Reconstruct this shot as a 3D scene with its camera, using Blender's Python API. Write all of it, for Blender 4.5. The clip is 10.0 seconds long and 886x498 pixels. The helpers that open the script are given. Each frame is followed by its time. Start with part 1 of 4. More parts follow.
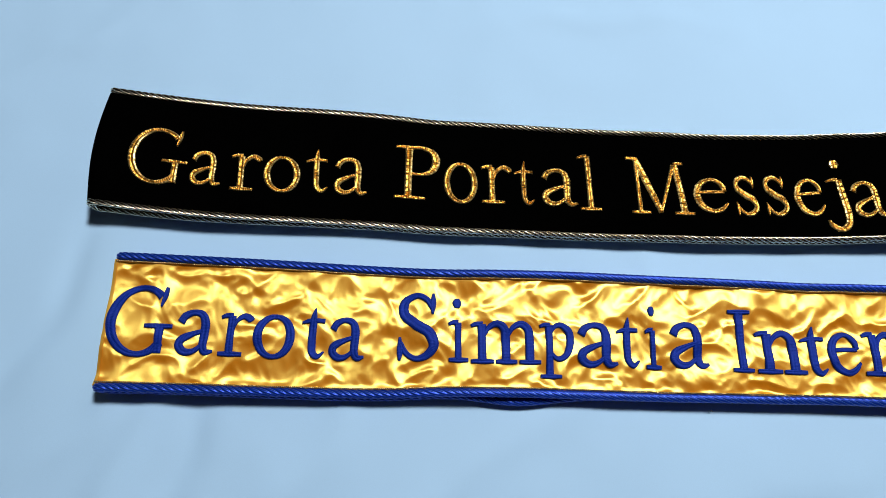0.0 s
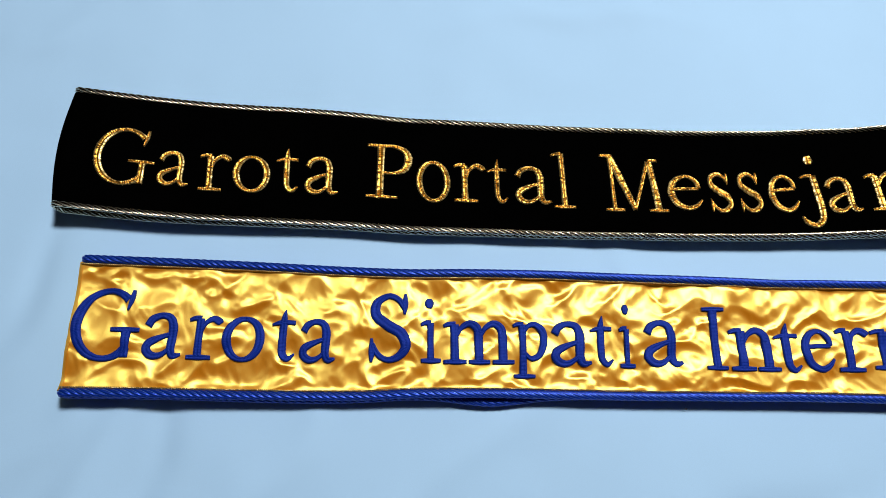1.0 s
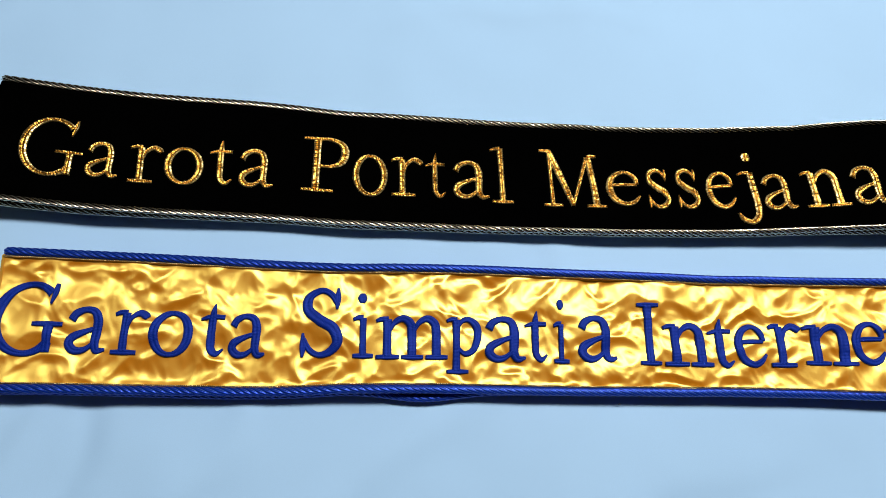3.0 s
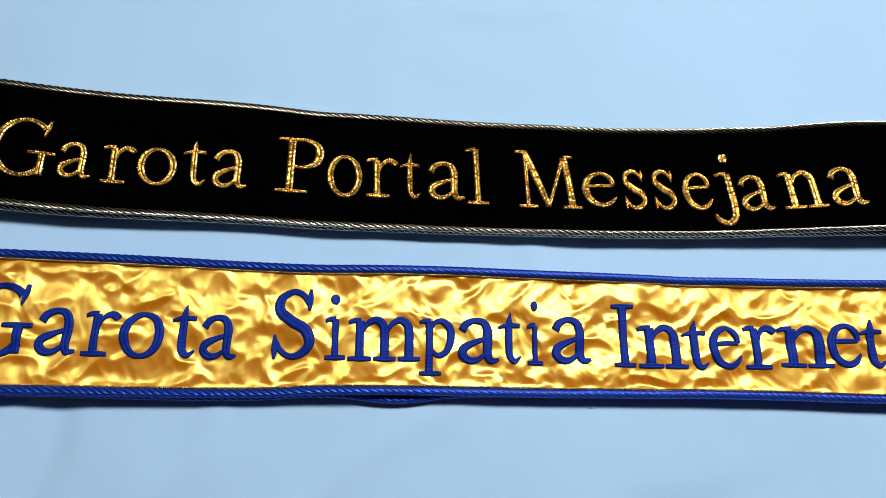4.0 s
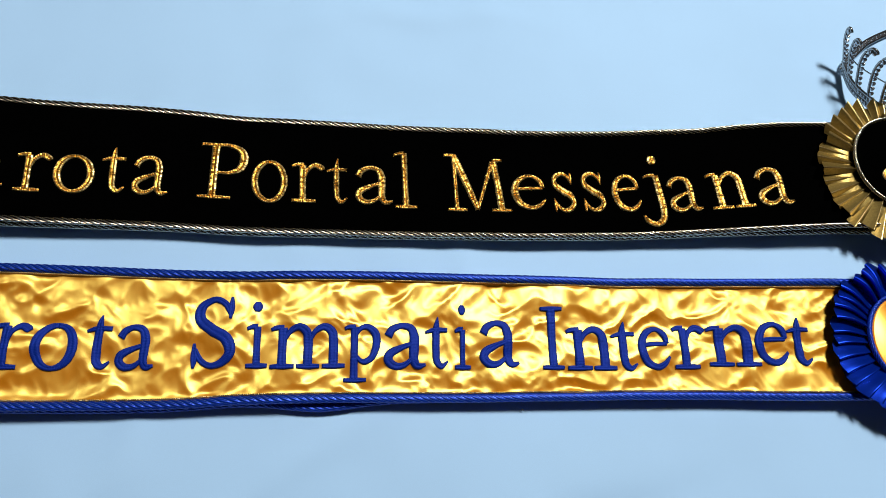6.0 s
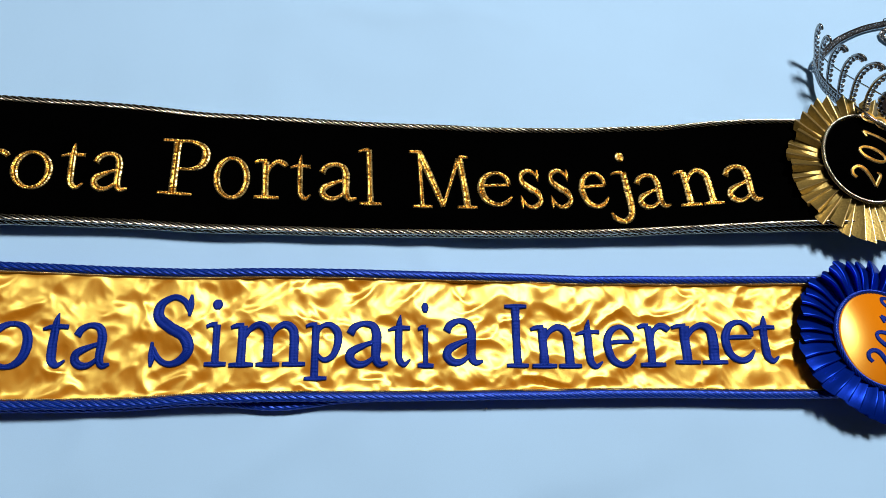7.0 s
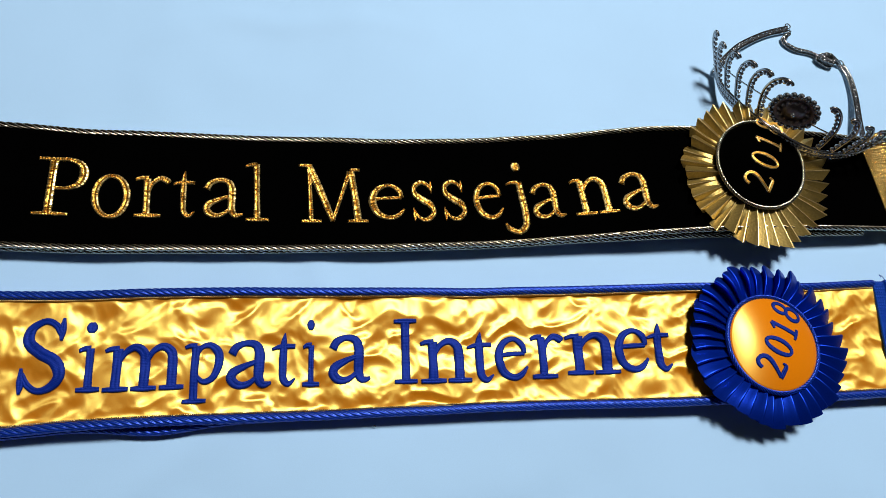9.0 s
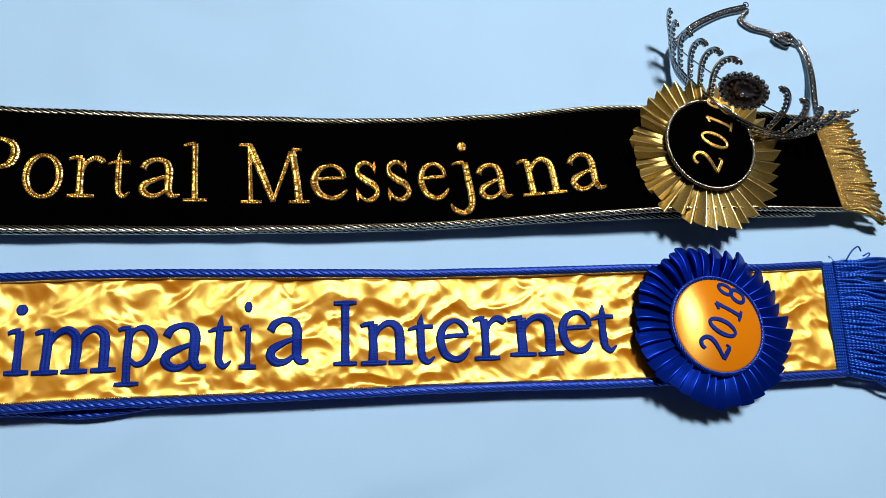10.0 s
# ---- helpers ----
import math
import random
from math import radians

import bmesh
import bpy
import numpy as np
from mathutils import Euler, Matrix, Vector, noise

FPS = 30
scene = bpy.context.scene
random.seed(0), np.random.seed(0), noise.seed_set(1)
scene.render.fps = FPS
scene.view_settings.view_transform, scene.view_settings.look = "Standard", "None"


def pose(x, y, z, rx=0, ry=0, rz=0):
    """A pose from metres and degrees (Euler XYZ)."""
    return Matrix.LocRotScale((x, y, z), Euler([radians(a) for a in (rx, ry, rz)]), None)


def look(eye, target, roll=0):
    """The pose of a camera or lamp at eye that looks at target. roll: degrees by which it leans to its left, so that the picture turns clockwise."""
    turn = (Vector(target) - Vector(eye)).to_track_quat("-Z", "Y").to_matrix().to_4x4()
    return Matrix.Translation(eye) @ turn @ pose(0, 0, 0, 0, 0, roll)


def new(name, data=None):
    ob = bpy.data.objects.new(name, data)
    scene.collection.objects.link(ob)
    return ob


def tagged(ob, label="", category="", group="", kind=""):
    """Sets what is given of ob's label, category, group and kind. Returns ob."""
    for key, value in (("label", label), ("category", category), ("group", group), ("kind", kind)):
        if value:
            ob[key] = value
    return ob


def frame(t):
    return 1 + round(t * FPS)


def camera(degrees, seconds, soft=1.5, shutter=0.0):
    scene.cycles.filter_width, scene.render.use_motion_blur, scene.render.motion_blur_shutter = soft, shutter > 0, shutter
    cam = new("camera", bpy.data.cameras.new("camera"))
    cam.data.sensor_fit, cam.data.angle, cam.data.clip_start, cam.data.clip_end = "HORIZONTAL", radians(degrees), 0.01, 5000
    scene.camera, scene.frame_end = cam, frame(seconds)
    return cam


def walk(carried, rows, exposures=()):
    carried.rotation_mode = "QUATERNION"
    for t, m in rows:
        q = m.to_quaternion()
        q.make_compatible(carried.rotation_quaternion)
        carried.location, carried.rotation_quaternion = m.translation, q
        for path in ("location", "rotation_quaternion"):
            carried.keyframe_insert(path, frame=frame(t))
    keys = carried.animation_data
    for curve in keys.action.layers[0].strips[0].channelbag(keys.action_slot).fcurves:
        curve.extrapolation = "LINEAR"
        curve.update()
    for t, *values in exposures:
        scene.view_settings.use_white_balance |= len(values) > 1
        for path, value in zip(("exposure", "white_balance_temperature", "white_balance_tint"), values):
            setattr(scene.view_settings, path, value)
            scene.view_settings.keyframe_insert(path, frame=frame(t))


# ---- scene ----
# camera and its way along the two sashes
cam = camera(72.0, 10.0, soft=0.8)
ROWS = [
    (0, 0.0445, -0.0530, 0.4920, 0.0355, 0.2865, -0.9575, 9.40),
    (0.5, 0.0524, -0.0498, 0.4898, 0.0410, 0.2835, -0.9580, 10.30),
    (1, 0.0605, -0.0488, 0.4884, 0.0490, 0.2815, -0.9580, 11.60),
    (1.5, 0.0715, -0.0473, 0.4860, 0.0620, 0.2805, -0.9575, 14.00),
    (2, 0.0816, -0.0494, 0.4859, 0.0680, 0.2815, -0.9570, 14.80),
    (2.5, 0.0906, -0.0510, 0.4858, 0.0765, 0.2820, -0.9565, 16.80),
    (4, 0.1205, -0.0486, 0.4866, 0.0765, 0.2805, -0.9565, 17.10),
    (4.5, 0.1328, -0.0459, 0.4858, 0.0845, 0.2810, -0.9560, 18.20),
    (5, 0.1430, -0.0468, 0.4837, 0.0940, 0.2835, -0.9545, 19.60),
    (6.5, 0.1764, -0.0534, 0.4847, 0.1115, 0.3020, -0.9470, 20.90),
    (7, 0.1901, -0.0529, 0.4826, 0.1150, 0.2980, -0.9480, 21.80),
    (7.5, 0.2040, -0.0468, 0.4834, 0.1280, 0.3010, -0.9450, 23.50),
    (8, 0.2211, -0.0442, 0.4844, 0.1315, 0.3040, -0.9435, 23.60),
    (8.5, 0.2420, -0.0436, 0.4874, 0.1450, 0.3035, -0.9415, 25.30),
    (9, 0.2642, -0.0428, 0.4889, 0.1460, 0.2995, -0.9425, 25.20),
    (9.5, 0.2831, -0.0431, 0.4877, 0.1535, 0.2925, -0.9435, 26.80),
    (10, 0.3058, -0.0450, 0.4883, 0.1575, 0.2745, -0.9485, 28.80),
]
walk(cam, [(t, look((x, y, z), (x + dx, y + dy, z + dz), roll)) for t, x, y, z, dx, dy, dz, roll in ROWS])

# light: one round ceiling lamp in a plain dim room
LAMP = Vector((0.74, 1.02, 2.42))
lamp_data = bpy.data.lights.new("lamp_light", "AREA")
lamp_data.shape, lamp_data.size, lamp_data.energy = "DISK", 0.48, 88.0
lamp_data.color = (1.0, 0.98, 0.96)
lamp_light = new("lamp_light", lamp_data)
lamp_light.matrix_world = look(LAMP, (0.36, 0.1, 0.0))
world = bpy.data.worlds.new("room_air")
world.use_nodes = True
world.node_tree.nodes["Background"].inputs[0].default_value = (0.75, 0.87, 1.0, 1.0)
world.node_tree.nodes["Background"].inputs[1].default_value = 0.008
scene.world = world
scene.view_settings.exposure = -0.03


# ---- materials ----
def material(name, colour, rough=0.6, metal=0.0, sheen=0.0, vary=0.15, grain=600.0, stain=9.0, bump=0.15, depth=0.0006):
    """A material with colour variation at two scales and a fine relief."""
    m = bpy.data.materials.new(name)
    m.use_nodes = True
    nt = m.node_tree
    b = nt.nodes["Principled BSDF"]
    b.inputs["Roughness"].default_value, b.inputs["Metallic"].default_value = rough, metal
    b.inputs["Sheen Weight"].default_value = sheen
    co = nt.nodes.new("ShaderNodeTexCoord")
    fine, wide = nt.nodes.new("ShaderNodeTexNoise"), nt.nodes.new("ShaderNodeTexNoise")
    fine.inputs["Scale"].default_value, wide.inputs["Scale"].default_value = grain, stain
    fine.inputs["Detail"].default_value, wide.inputs["Detail"].default_value = 3.0, 4.0
    both = nt.nodes.new("ShaderNodeMath")
    both.operation = "ADD"
    ramp = nt.nodes.new("ShaderNodeMapRange")
    ramp.inputs[1].default_value, ramp.inputs[2].default_value = 0.6, 1.4
    ramp.inputs[3].default_value, ramp.inputs[4].default_value = 1.0 - vary, 1.0 + vary
    mix = nt.nodes.new("ShaderNodeVectorMath")
    mix.operation = "SCALE"
    mix.inputs[0].default_value = colour
    relief = nt.nodes.new("ShaderNodeBump")
    relief.inputs["Strength"].default_value, relief.inputs["Distance"].default_value = bump, depth
    link = nt.links.new
    for tex in (fine, wide):
        link(co.outputs["Object"], tex.inputs["Vector"])
    link(fine.outputs[0], both.inputs[0])
    link(wide.outputs[0], both.inputs[1])
    link(both.outputs[0], ramp.inputs[0])
    link(ramp.outputs[0], mix.inputs["Scale"])
    link(mix.outputs[0], b.inputs["Base Color"])
    link(fine.outputs[0], relief.inputs["Height"])
    link(relief.outputs[0], b.inputs["Normal"])
    return m


def stitched(name, colour, rough, metal, across, vary=0.3, strength=0.6, depth=0.0004, speck=480.0):
    """Embroidery thread: uneven ridges across each stroke along the first texture coordinate (metres), and a coarse glitter."""
    m = material(name, colour, rough, metal, 0.0, vary, speck, 70.0, strength, depth)
    nt = m.node_tree
    uv, wave = nt.nodes.new("ShaderNodeUVMap"), nt.nodes.new("ShaderNodeTexWave")
    wave.bands_direction = "X"
    wave.inputs["Scale"].default_value = 0.314 / across
    wave.inputs["Distortion"].default_value, wave.inputs["Detail"].default_value = 2.2, 1.0
    wave.inputs["Detail Scale"].default_value = 1.5
    relief = nt.nodes.new("ShaderNodeBump")
    relief.inputs["Strength"].default_value, relief.inputs["Distance"].default_value = strength, depth
    b = nt.nodes["Principled BSDF"]
    first = b.inputs["Normal"].links[0].from_node
    nt.links.new(uv.outputs[0], wave.inputs["Vector"])
    nt.links.new(wave.outputs[0], relief.inputs["Height"])
    nt.links.new(first.outputs[0], relief.inputs["Normal"])
    nt.links.new(relief.outputs[0], b.inputs["Normal"])
    return m


def gilt(name, bright, groove, strands, rough, edge=(0.40, 0.78), metal=1.0, vary=0.85):
    """Metal-wrapped strands: the colour goes with the strand, round the cord. Shade or glints are painted into the
    grooves.
    """
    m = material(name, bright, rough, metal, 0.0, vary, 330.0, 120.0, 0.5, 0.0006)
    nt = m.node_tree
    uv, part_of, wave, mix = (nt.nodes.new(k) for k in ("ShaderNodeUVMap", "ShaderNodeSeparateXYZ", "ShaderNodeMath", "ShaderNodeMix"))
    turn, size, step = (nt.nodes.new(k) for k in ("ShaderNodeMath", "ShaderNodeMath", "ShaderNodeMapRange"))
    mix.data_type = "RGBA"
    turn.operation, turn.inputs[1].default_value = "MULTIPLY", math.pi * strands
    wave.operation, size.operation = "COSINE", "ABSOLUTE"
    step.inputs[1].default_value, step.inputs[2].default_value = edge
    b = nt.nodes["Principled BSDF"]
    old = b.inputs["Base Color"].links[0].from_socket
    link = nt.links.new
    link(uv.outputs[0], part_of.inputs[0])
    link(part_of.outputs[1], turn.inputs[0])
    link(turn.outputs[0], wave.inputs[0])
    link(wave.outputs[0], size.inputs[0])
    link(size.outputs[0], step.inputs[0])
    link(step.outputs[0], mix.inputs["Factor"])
    mix.inputs["A"].default_value = (*groove, 1.0)
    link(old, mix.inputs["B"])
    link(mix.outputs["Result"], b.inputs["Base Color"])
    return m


CLOTH = material("pale_blue_cloth", (0.405, 0.635, 0.88), 0.75, 0.0, 0.1, 0.04, 1500.0, 5.0, 0.10, 0.0003)
PLASTER = material("grey_plaster", (0.06, 0.06, 0.062), 0.9, 0.0, 0.0, 0.04, 60.0, 2.0, 0.2, 0.002)
LAMP_WHITE = material("white_lamp_metal", (0.75, 0.75, 0.74), 0.4, 0.0, 0.0, 0.04, 60.0, 5.0, 0.05, 0.001)
FLOORING = material("grey_floor", (0.15, 0.145, 0.14), 0.5, 0.0, 0.0, 0.1, 40.0, 3.0, 0.1, 0.001)
VELVET = material("black_velvet", (0.0005, 0.0005, 0.0005), 0.95, 0.0, 0.0, 0.3, 2500.0, 30.0, 0.2, 0.0003)
VELVET.node_tree.nodes["Principled BSDF"].inputs["Specular IOR Level"].default_value = 0.0
SATIN = material("gold_satin", (0.88, 0.26, 0.002), 0.44, 0.0, 0.0, 0.06, 1200.0, 25.0, 0.08, 0.0003)
SATIN_FLAT = material("gold_satin_smooth", (0.88, 0.24, 0.002), 0.35, 0.0, 0.0, 0.05, 1200.0, 25.0, 0.08, 0.0003)
for weave in (SATIN, SATIN_FLAT):
    # the weave scatters its gloss across the sash, along the first texture direction
    shine, grainline = weave.node_tree.nodes["Principled BSDF"], weave.node_tree.nodes.new("ShaderNodeTangent")
    grainline.direction_type = "UV_MAP"
    shine.inputs["Anisotropic"].default_value = 0.75 if weave is SATIN else 0.8
    # orange body yarn under a yellow metallic gloss
    shine.inputs["IOR"].default_value, shine.inputs["Specular IOR Level"].default_value = (6.5 if weave is SATIN else 2.8), 0.5
    shine.inputs["Anisotropic Rotation"].default_value = 0.25 if weave is SATIN else 0.0
    shine.inputs["Specular Tint"].default_value = (1.0, 0.89, 0.21, 1.0)
    weave.node_tree.links.new(grainline.outputs[0], shine.inputs["Tangent"])
# the pale tone paints glint lines into the blue cord's grooves
BLUE_CORD = gilt("royal_blue_cord", (0.0015, 0.034, 0.36), (0.12, 0.26, 0.70), 6, 0.36, (0.06, 0.17), 0.55, 0.25)
BLUE_FRINGE = material("royal_blue_fringe", (0.004, 0.060, 0.42), 0.34, 0.65, 0.0, 0.3, 500.0, 40.0, 0.3, 0.0003)
BLUE_SATIN = material("royal_blue_satin", (0.0010, 0.028, 0.38), 0.36, 0.75, 0.0, 0.12, 900.0, 30.0, 0.12, 0.0003)
BLUE_SATIN.node_tree.nodes["Principled BSDF"].inputs["Specular IOR Level"].default_value = 0.25
BLUE_THREAD = stitched("royal_blue_thread", (0.0008, 0.022, 0.26), 0.50, 0.3, 0.0011, 0.2, 0.35, 0.0003)
BLUE_THREAD.node_tree.nodes["Principled BSDF"].inputs["Specular IOR Level"].default_value = 0.2
GOLD_THREAD = stitched("gold_metal_thread", (0.97, 0.47, 0.07), 0.36, 1.0, 0.0011, 0.6, 0.15, 0.0003, 620.0)
# sheen that varies by stitch direction, painted as a random tone per letter
tone, object_info, sheen_range = GOLD_THREAD.node_tree.nodes.new("ShaderNodeVectorMath"), GOLD_THREAD.node_tree.nodes.new("ShaderNodeObjectInfo"), GOLD_THREAD.node_tree.nodes.new("ShaderNodeMapRange")
tone.operation, sheen_range.inputs[3].default_value, sheen_range.inputs[4].default_value = "SCALE", 0.62, 1.05
GOLD_THREAD.node_tree.links.new(object_info.outputs["Random"], sheen_range.inputs[0])
GOLD_THREAD.node_tree.links.new(sheen_range.outputs[0], tone.inputs["Scale"])
GOLD_THREAD.node_tree.links.new(GOLD_THREAD.node_tree.nodes["Principled BSDF"].inputs["Base Color"].links[0].from_socket, tone.inputs[0])
GOLD_THREAD.node_tree.links.new(tone.outputs[0], GOLD_THREAD.node_tree.nodes["Principled BSDF"].inputs["Base Color"])
# a paler metal thread runs along both borders of every stroke
rim_uv, rim_part, rim_size, rim_step, rim_mix = (GOLD_THREAD.node_tree.nodes.new(k) for k in ("ShaderNodeUVMap", "ShaderNodeSeparateXYZ", "ShaderNodeMath", "ShaderNodeMapRange", "ShaderNodeMix"))
rim_mix.data_type, rim_size.operation = "RGBA", "ABSOLUTE"
rim_step.inputs[1].default_value, rim_step.inputs[2].default_value = 0.45, 0.62
rim_mix.inputs["B"].default_value = (1.0, 0.74, 0.30, 1.0)
for a, b in ((rim_uv.outputs[0], rim_part.inputs[0]), (rim_part.outputs[1], rim_size.inputs[0]), (rim_size.outputs[0], rim_step.inputs[0]), (rim_step.outputs[0], rim_mix.inputs["Factor"]),
             (tone.outputs[0], rim_mix.inputs["A"]), (rim_mix.outputs["Result"], GOLD_THREAD.node_tree.nodes["Principled BSDF"].inputs["Base Color"])):
    GOLD_THREAD.node_tree.links.new(a, b)
# the near-black tone paints shade between the gilt strands
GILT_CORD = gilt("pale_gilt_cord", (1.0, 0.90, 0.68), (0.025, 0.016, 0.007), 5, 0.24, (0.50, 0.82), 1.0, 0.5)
FINE_GILT = material("fine_gilt_thread", (0.70, 0.52, 0.22), 0.30, 1.0, 0.0, 0.4, 500.0, 60.0, 0.5, 0.0005)
GOLD_LAME = material("gold_lame", (0.40, 0.285, 0.085), 0.42, 0.9, 0.0, 0.3, 520.0, 60.0, 0.35, 0.0006)
GOLD_FRINGE = material("gold_fringe_thread", (0.48, 0.32, 0.10), 0.26, 1.0, 0.0, 0.45, 520.0, 60.0, 0.6, 0.0008)
SILVER = material("silver_metal", (0.34, 0.335, 0.33), 0.22, 1.0, 0.0, 0.3, 500.0, 80.0, 0.3, 0.0004)
STONE = material("rhinestone", (0.50, 0.51, 0.53), 0.10, 0.9, 0.0, 0.05, 300.0, 50.0, 0.0, 0.0001)
TARNISH = material("dark_medallion", (0.16, 0.14, 0.13), 0.30, 0.9, 0.0, 0.4, 700.0, 120.0, 0.5, 0.0008)


# ---- mesh helpers ----
def thing(name, label, category, group="", kind="", at=(0, 0, 0)):
    ob = new(name)
    ob.location = at
    return tagged(ob, label, category, group, kind)


def shape(name, verts, faces, mat, uvs=None, smooth=True):
    me = bpy.data.meshes.new(name)
    me.from_pydata([tuple(map(float, v)) for v in verts], [], [tuple(map(int, f)) for f in faces])
    if uvs is not None:
        layer = me.uv_layers.new(name="UVMap")
        index = np.zeros(len(me.loops), dtype=np.int32)
        me.loops.foreach_get("vertex_index", index)
        layer.data.foreach_set("uv", np.asarray(uvs, dtype=np.float32)[index].ravel())
    me.polygons.foreach_set("use_smooth", [smooth] * len(me.polygons))
    me.materials.append(mat)
    me.update()
    return me


def part(name, me, parent=None, label=""):
    ob = new(name, me)
    if parent is not None:
        ob.parent = parent
    return tagged(ob, label)


def grid_faces(rows, cols, start=0, closed=False):
    out = []
    for i in range(rows - 1):
        for j in range(cols if closed else cols - 1):
            k = (j + 1) % cols
            out.append((start + i * cols + j, start + (i + 1) * cols + j, start + (i + 1) * cols + k, start + i * cols + k))
    return out


def smooth_line(points, n):
    """A Catmull-Rom line through the points, with n samples, evenly spread."""
    p = np.asarray(points, float)
    q = np.vstack([2 * p[0] - p[1], p, 2 * p[-1] - p[-2]])
    out = []
    for i in range(1, len(q) - 2):
        for s in np.linspace(0, 1, 12, endpoint=False):
            a, b, c, d = q[i - 1:i + 3]
            out.append(0.5 * (2 * b + (c - a) * s + (2 * a - 5 * b + 4 * c - d) * s * s + (3 * b - a - 3 * c + d) * s ** 3))
    out = np.array(out + [p[-1]])
    far = np.r_[0, np.cumsum(np.linalg.norm(np.diff(out, axis=0), axis=1))]
    want = np.linspace(0, far[-1], n)
    return np.stack([np.interp(want, far, out[:, k]) for k in range(out.shape[1])], 1)


def frames_along(line, up=(0, 0, 1)):
    t = np.gradient(line, axis=0)
    t /= np.linalg.norm(t, axis=1)[:, None] + 1e-12
    side = np.cross(np.asarray(up, float), t)
    side /= np.linalg.norm(side, axis=1)[:, None] + 1e-9
    return t, side, np.cross(t, side)


def tube(line, radius, sides=6, taper=None, up=(0, 0, 1)):
    """Verts, faces and texture coordinates of a round bar along a line, with closed ends."""
    line = np.asarray(line, float)
    t, side, lift = frames_along(line, up)
    n = len(line)
    r = np.full(n, radius) if taper is None else radius * np.asarray(taper)
    a = np.linspace(0, 2 * np.pi, sides, endpoint=False)
    ring = side[:, None] * np.cos(a)[None, :, None] + lift[:, None] * np.sin(a)[None, :, None]
    verts = (line[:, None] + ring * r[:, None, None]).reshape(-1, 3)
    far = np.r_[0, np.cumsum(np.linalg.norm(np.diff(line, axis=0), axis=1))]
    uvs = np.stack([np.repeat(far, sides), np.tile(a / 6.283, n)], 1)
    faces = grid_faces(n, sides, 0, True) + [tuple(range(sides)), tuple(reversed(range((n - 1) * sides, n * sides)))]
    return verts, faces, uvs


def joined(pieces):
    verts, faces, uvs, base = [], [], [], 0
    for v, f, u in pieces:
        verts.append(v)
        uvs.append(u)
        faces += [tuple(i + base for i in face) for face in f]
        base += len(v)
    return np.vstack(verts), faces, np.vstack(uvs)


def rope(line, radius, pitch, strands=3, sides=6, step=0.0009, turn=1.0, groove=0.42):
    """A twisted cord round a line: lobes, one a strand, that wind along it with deep grooves between them."""
    far = np.linalg.norm(np.diff(line, axis=0), axis=1).sum()
    line = smooth_line(line, max(8, int(far / step)))
    n, m = len(line), strands * sides
    s = np.linspace(0, far, n)
    t, side, lift = frames_along(line)
    a = np.linspace(0, 2 * np.pi, m, endpoint=False)
    twist = turn * 2 * np.pi * s / pitch + 0.22 * np.sin(s * 61.0) + 0.16 * np.sin(s * 143.0 + 1.0)
    r = radius * (groove + (1 - groove) * np.abs(np.cos(strands * (np.arange(m) / m * np.pi))) ** 0.9)
    ang = a[None, :] + twist[:, None]
    ends = np.ones(n)
    ends[0] = ends[-1] = 0.55
    verts = line[:, None] + (side[:, None] * np.cos(ang)[..., None] + lift[:, None] * np.sin(ang)[..., None]) * (r[None, :, None] * ends[:, None, None])
    uvs = np.stack([np.repeat(s, m), np.tile(np.arange(m) / m, n)], 1)
    faces = grid_faces(n, m, 0, True) + [tuple(range(m)), tuple(reversed(range((n - 1) * m, n * m)))]
    return verts.reshape(-1, 3), faces, uvs


# ---- room and cloth ----
def slab(name, x0, x1, y0, y1, z0, z1, mat, label, category):
    bm = bmesh.new()
    bmesh.ops.create_cube(bm, size=1.0)
    for v in bm.verts:
        v.co = Vector(((x0 + x1) / 2 + v.co.x * (x1 - x0), (y0 + y1) / 2 + v.co.y * (y1 - y0), (z0 + z1) / 2 + v.co.z * (z1 - z0)))
    me = bpy.data.meshes.new(name)
    bm.to_mesh(me)
    bm.free()
    me.materials.append(mat)
    return tagged(new(name, me), label, category, kind="structure")


slab("floor", -2.0, 3.0, -2.2, 3.0, -0.11, -0.01, FLOORING, "plain grey floor under the cloth", "floor")
slab("ceiling", -2.0, 3.0, -2.2, 3.0, 2.5, 2.6, PLASTER, "plain grey ceiling", "ceiling")
slab("wall_north", -2.0, 3.0, 3.0, 3.1, -0.11, 2.6, PLASTER, "plain grey wall", "wall")
slab("wall_south", -2.0, 3.0, -2.3, -2.2, -0.11, 2.6, PLASTER, "plain grey wall", "wall")
slab("wall_west", -2.1, -2.0, -2.3, 3.1, -0.11, 2.6, PLASTER, "plain grey wall", "wall")
slab("wall_east", 3.0, 3.1, -2.3, 3.1, -0.11, 2.6, PLASTER, "plain grey wall", "wall")


def cloth_height(x, y):
    """Faint folds of a smoothed-out cloth."""
    h = 0.0022 * (noise.noise((x * 3.1, y * 3.4, 0.3)) + 0.8 * noise.noise((x * 9.0 + 3, y * 8.0, 1.7)) + 0.45 * noise.noise((x * 24.0, y * 21.0, 5.0)))
    for x0, y0, ux, uy, depth in CREASES:
        along = (x - x0) * ux + (y - y0) * uy
        away = -(x - x0) * uy + (y - y0) * ux + 0.022 * noise.noise((along * 11.0, x0 * 40.0, 2.0))
        h += 3.0 * depth * math.exp(-(away / 0.013) ** 2) * max(0.0, 1 - (along / 0.16) ** 2)
    return h - 0.004


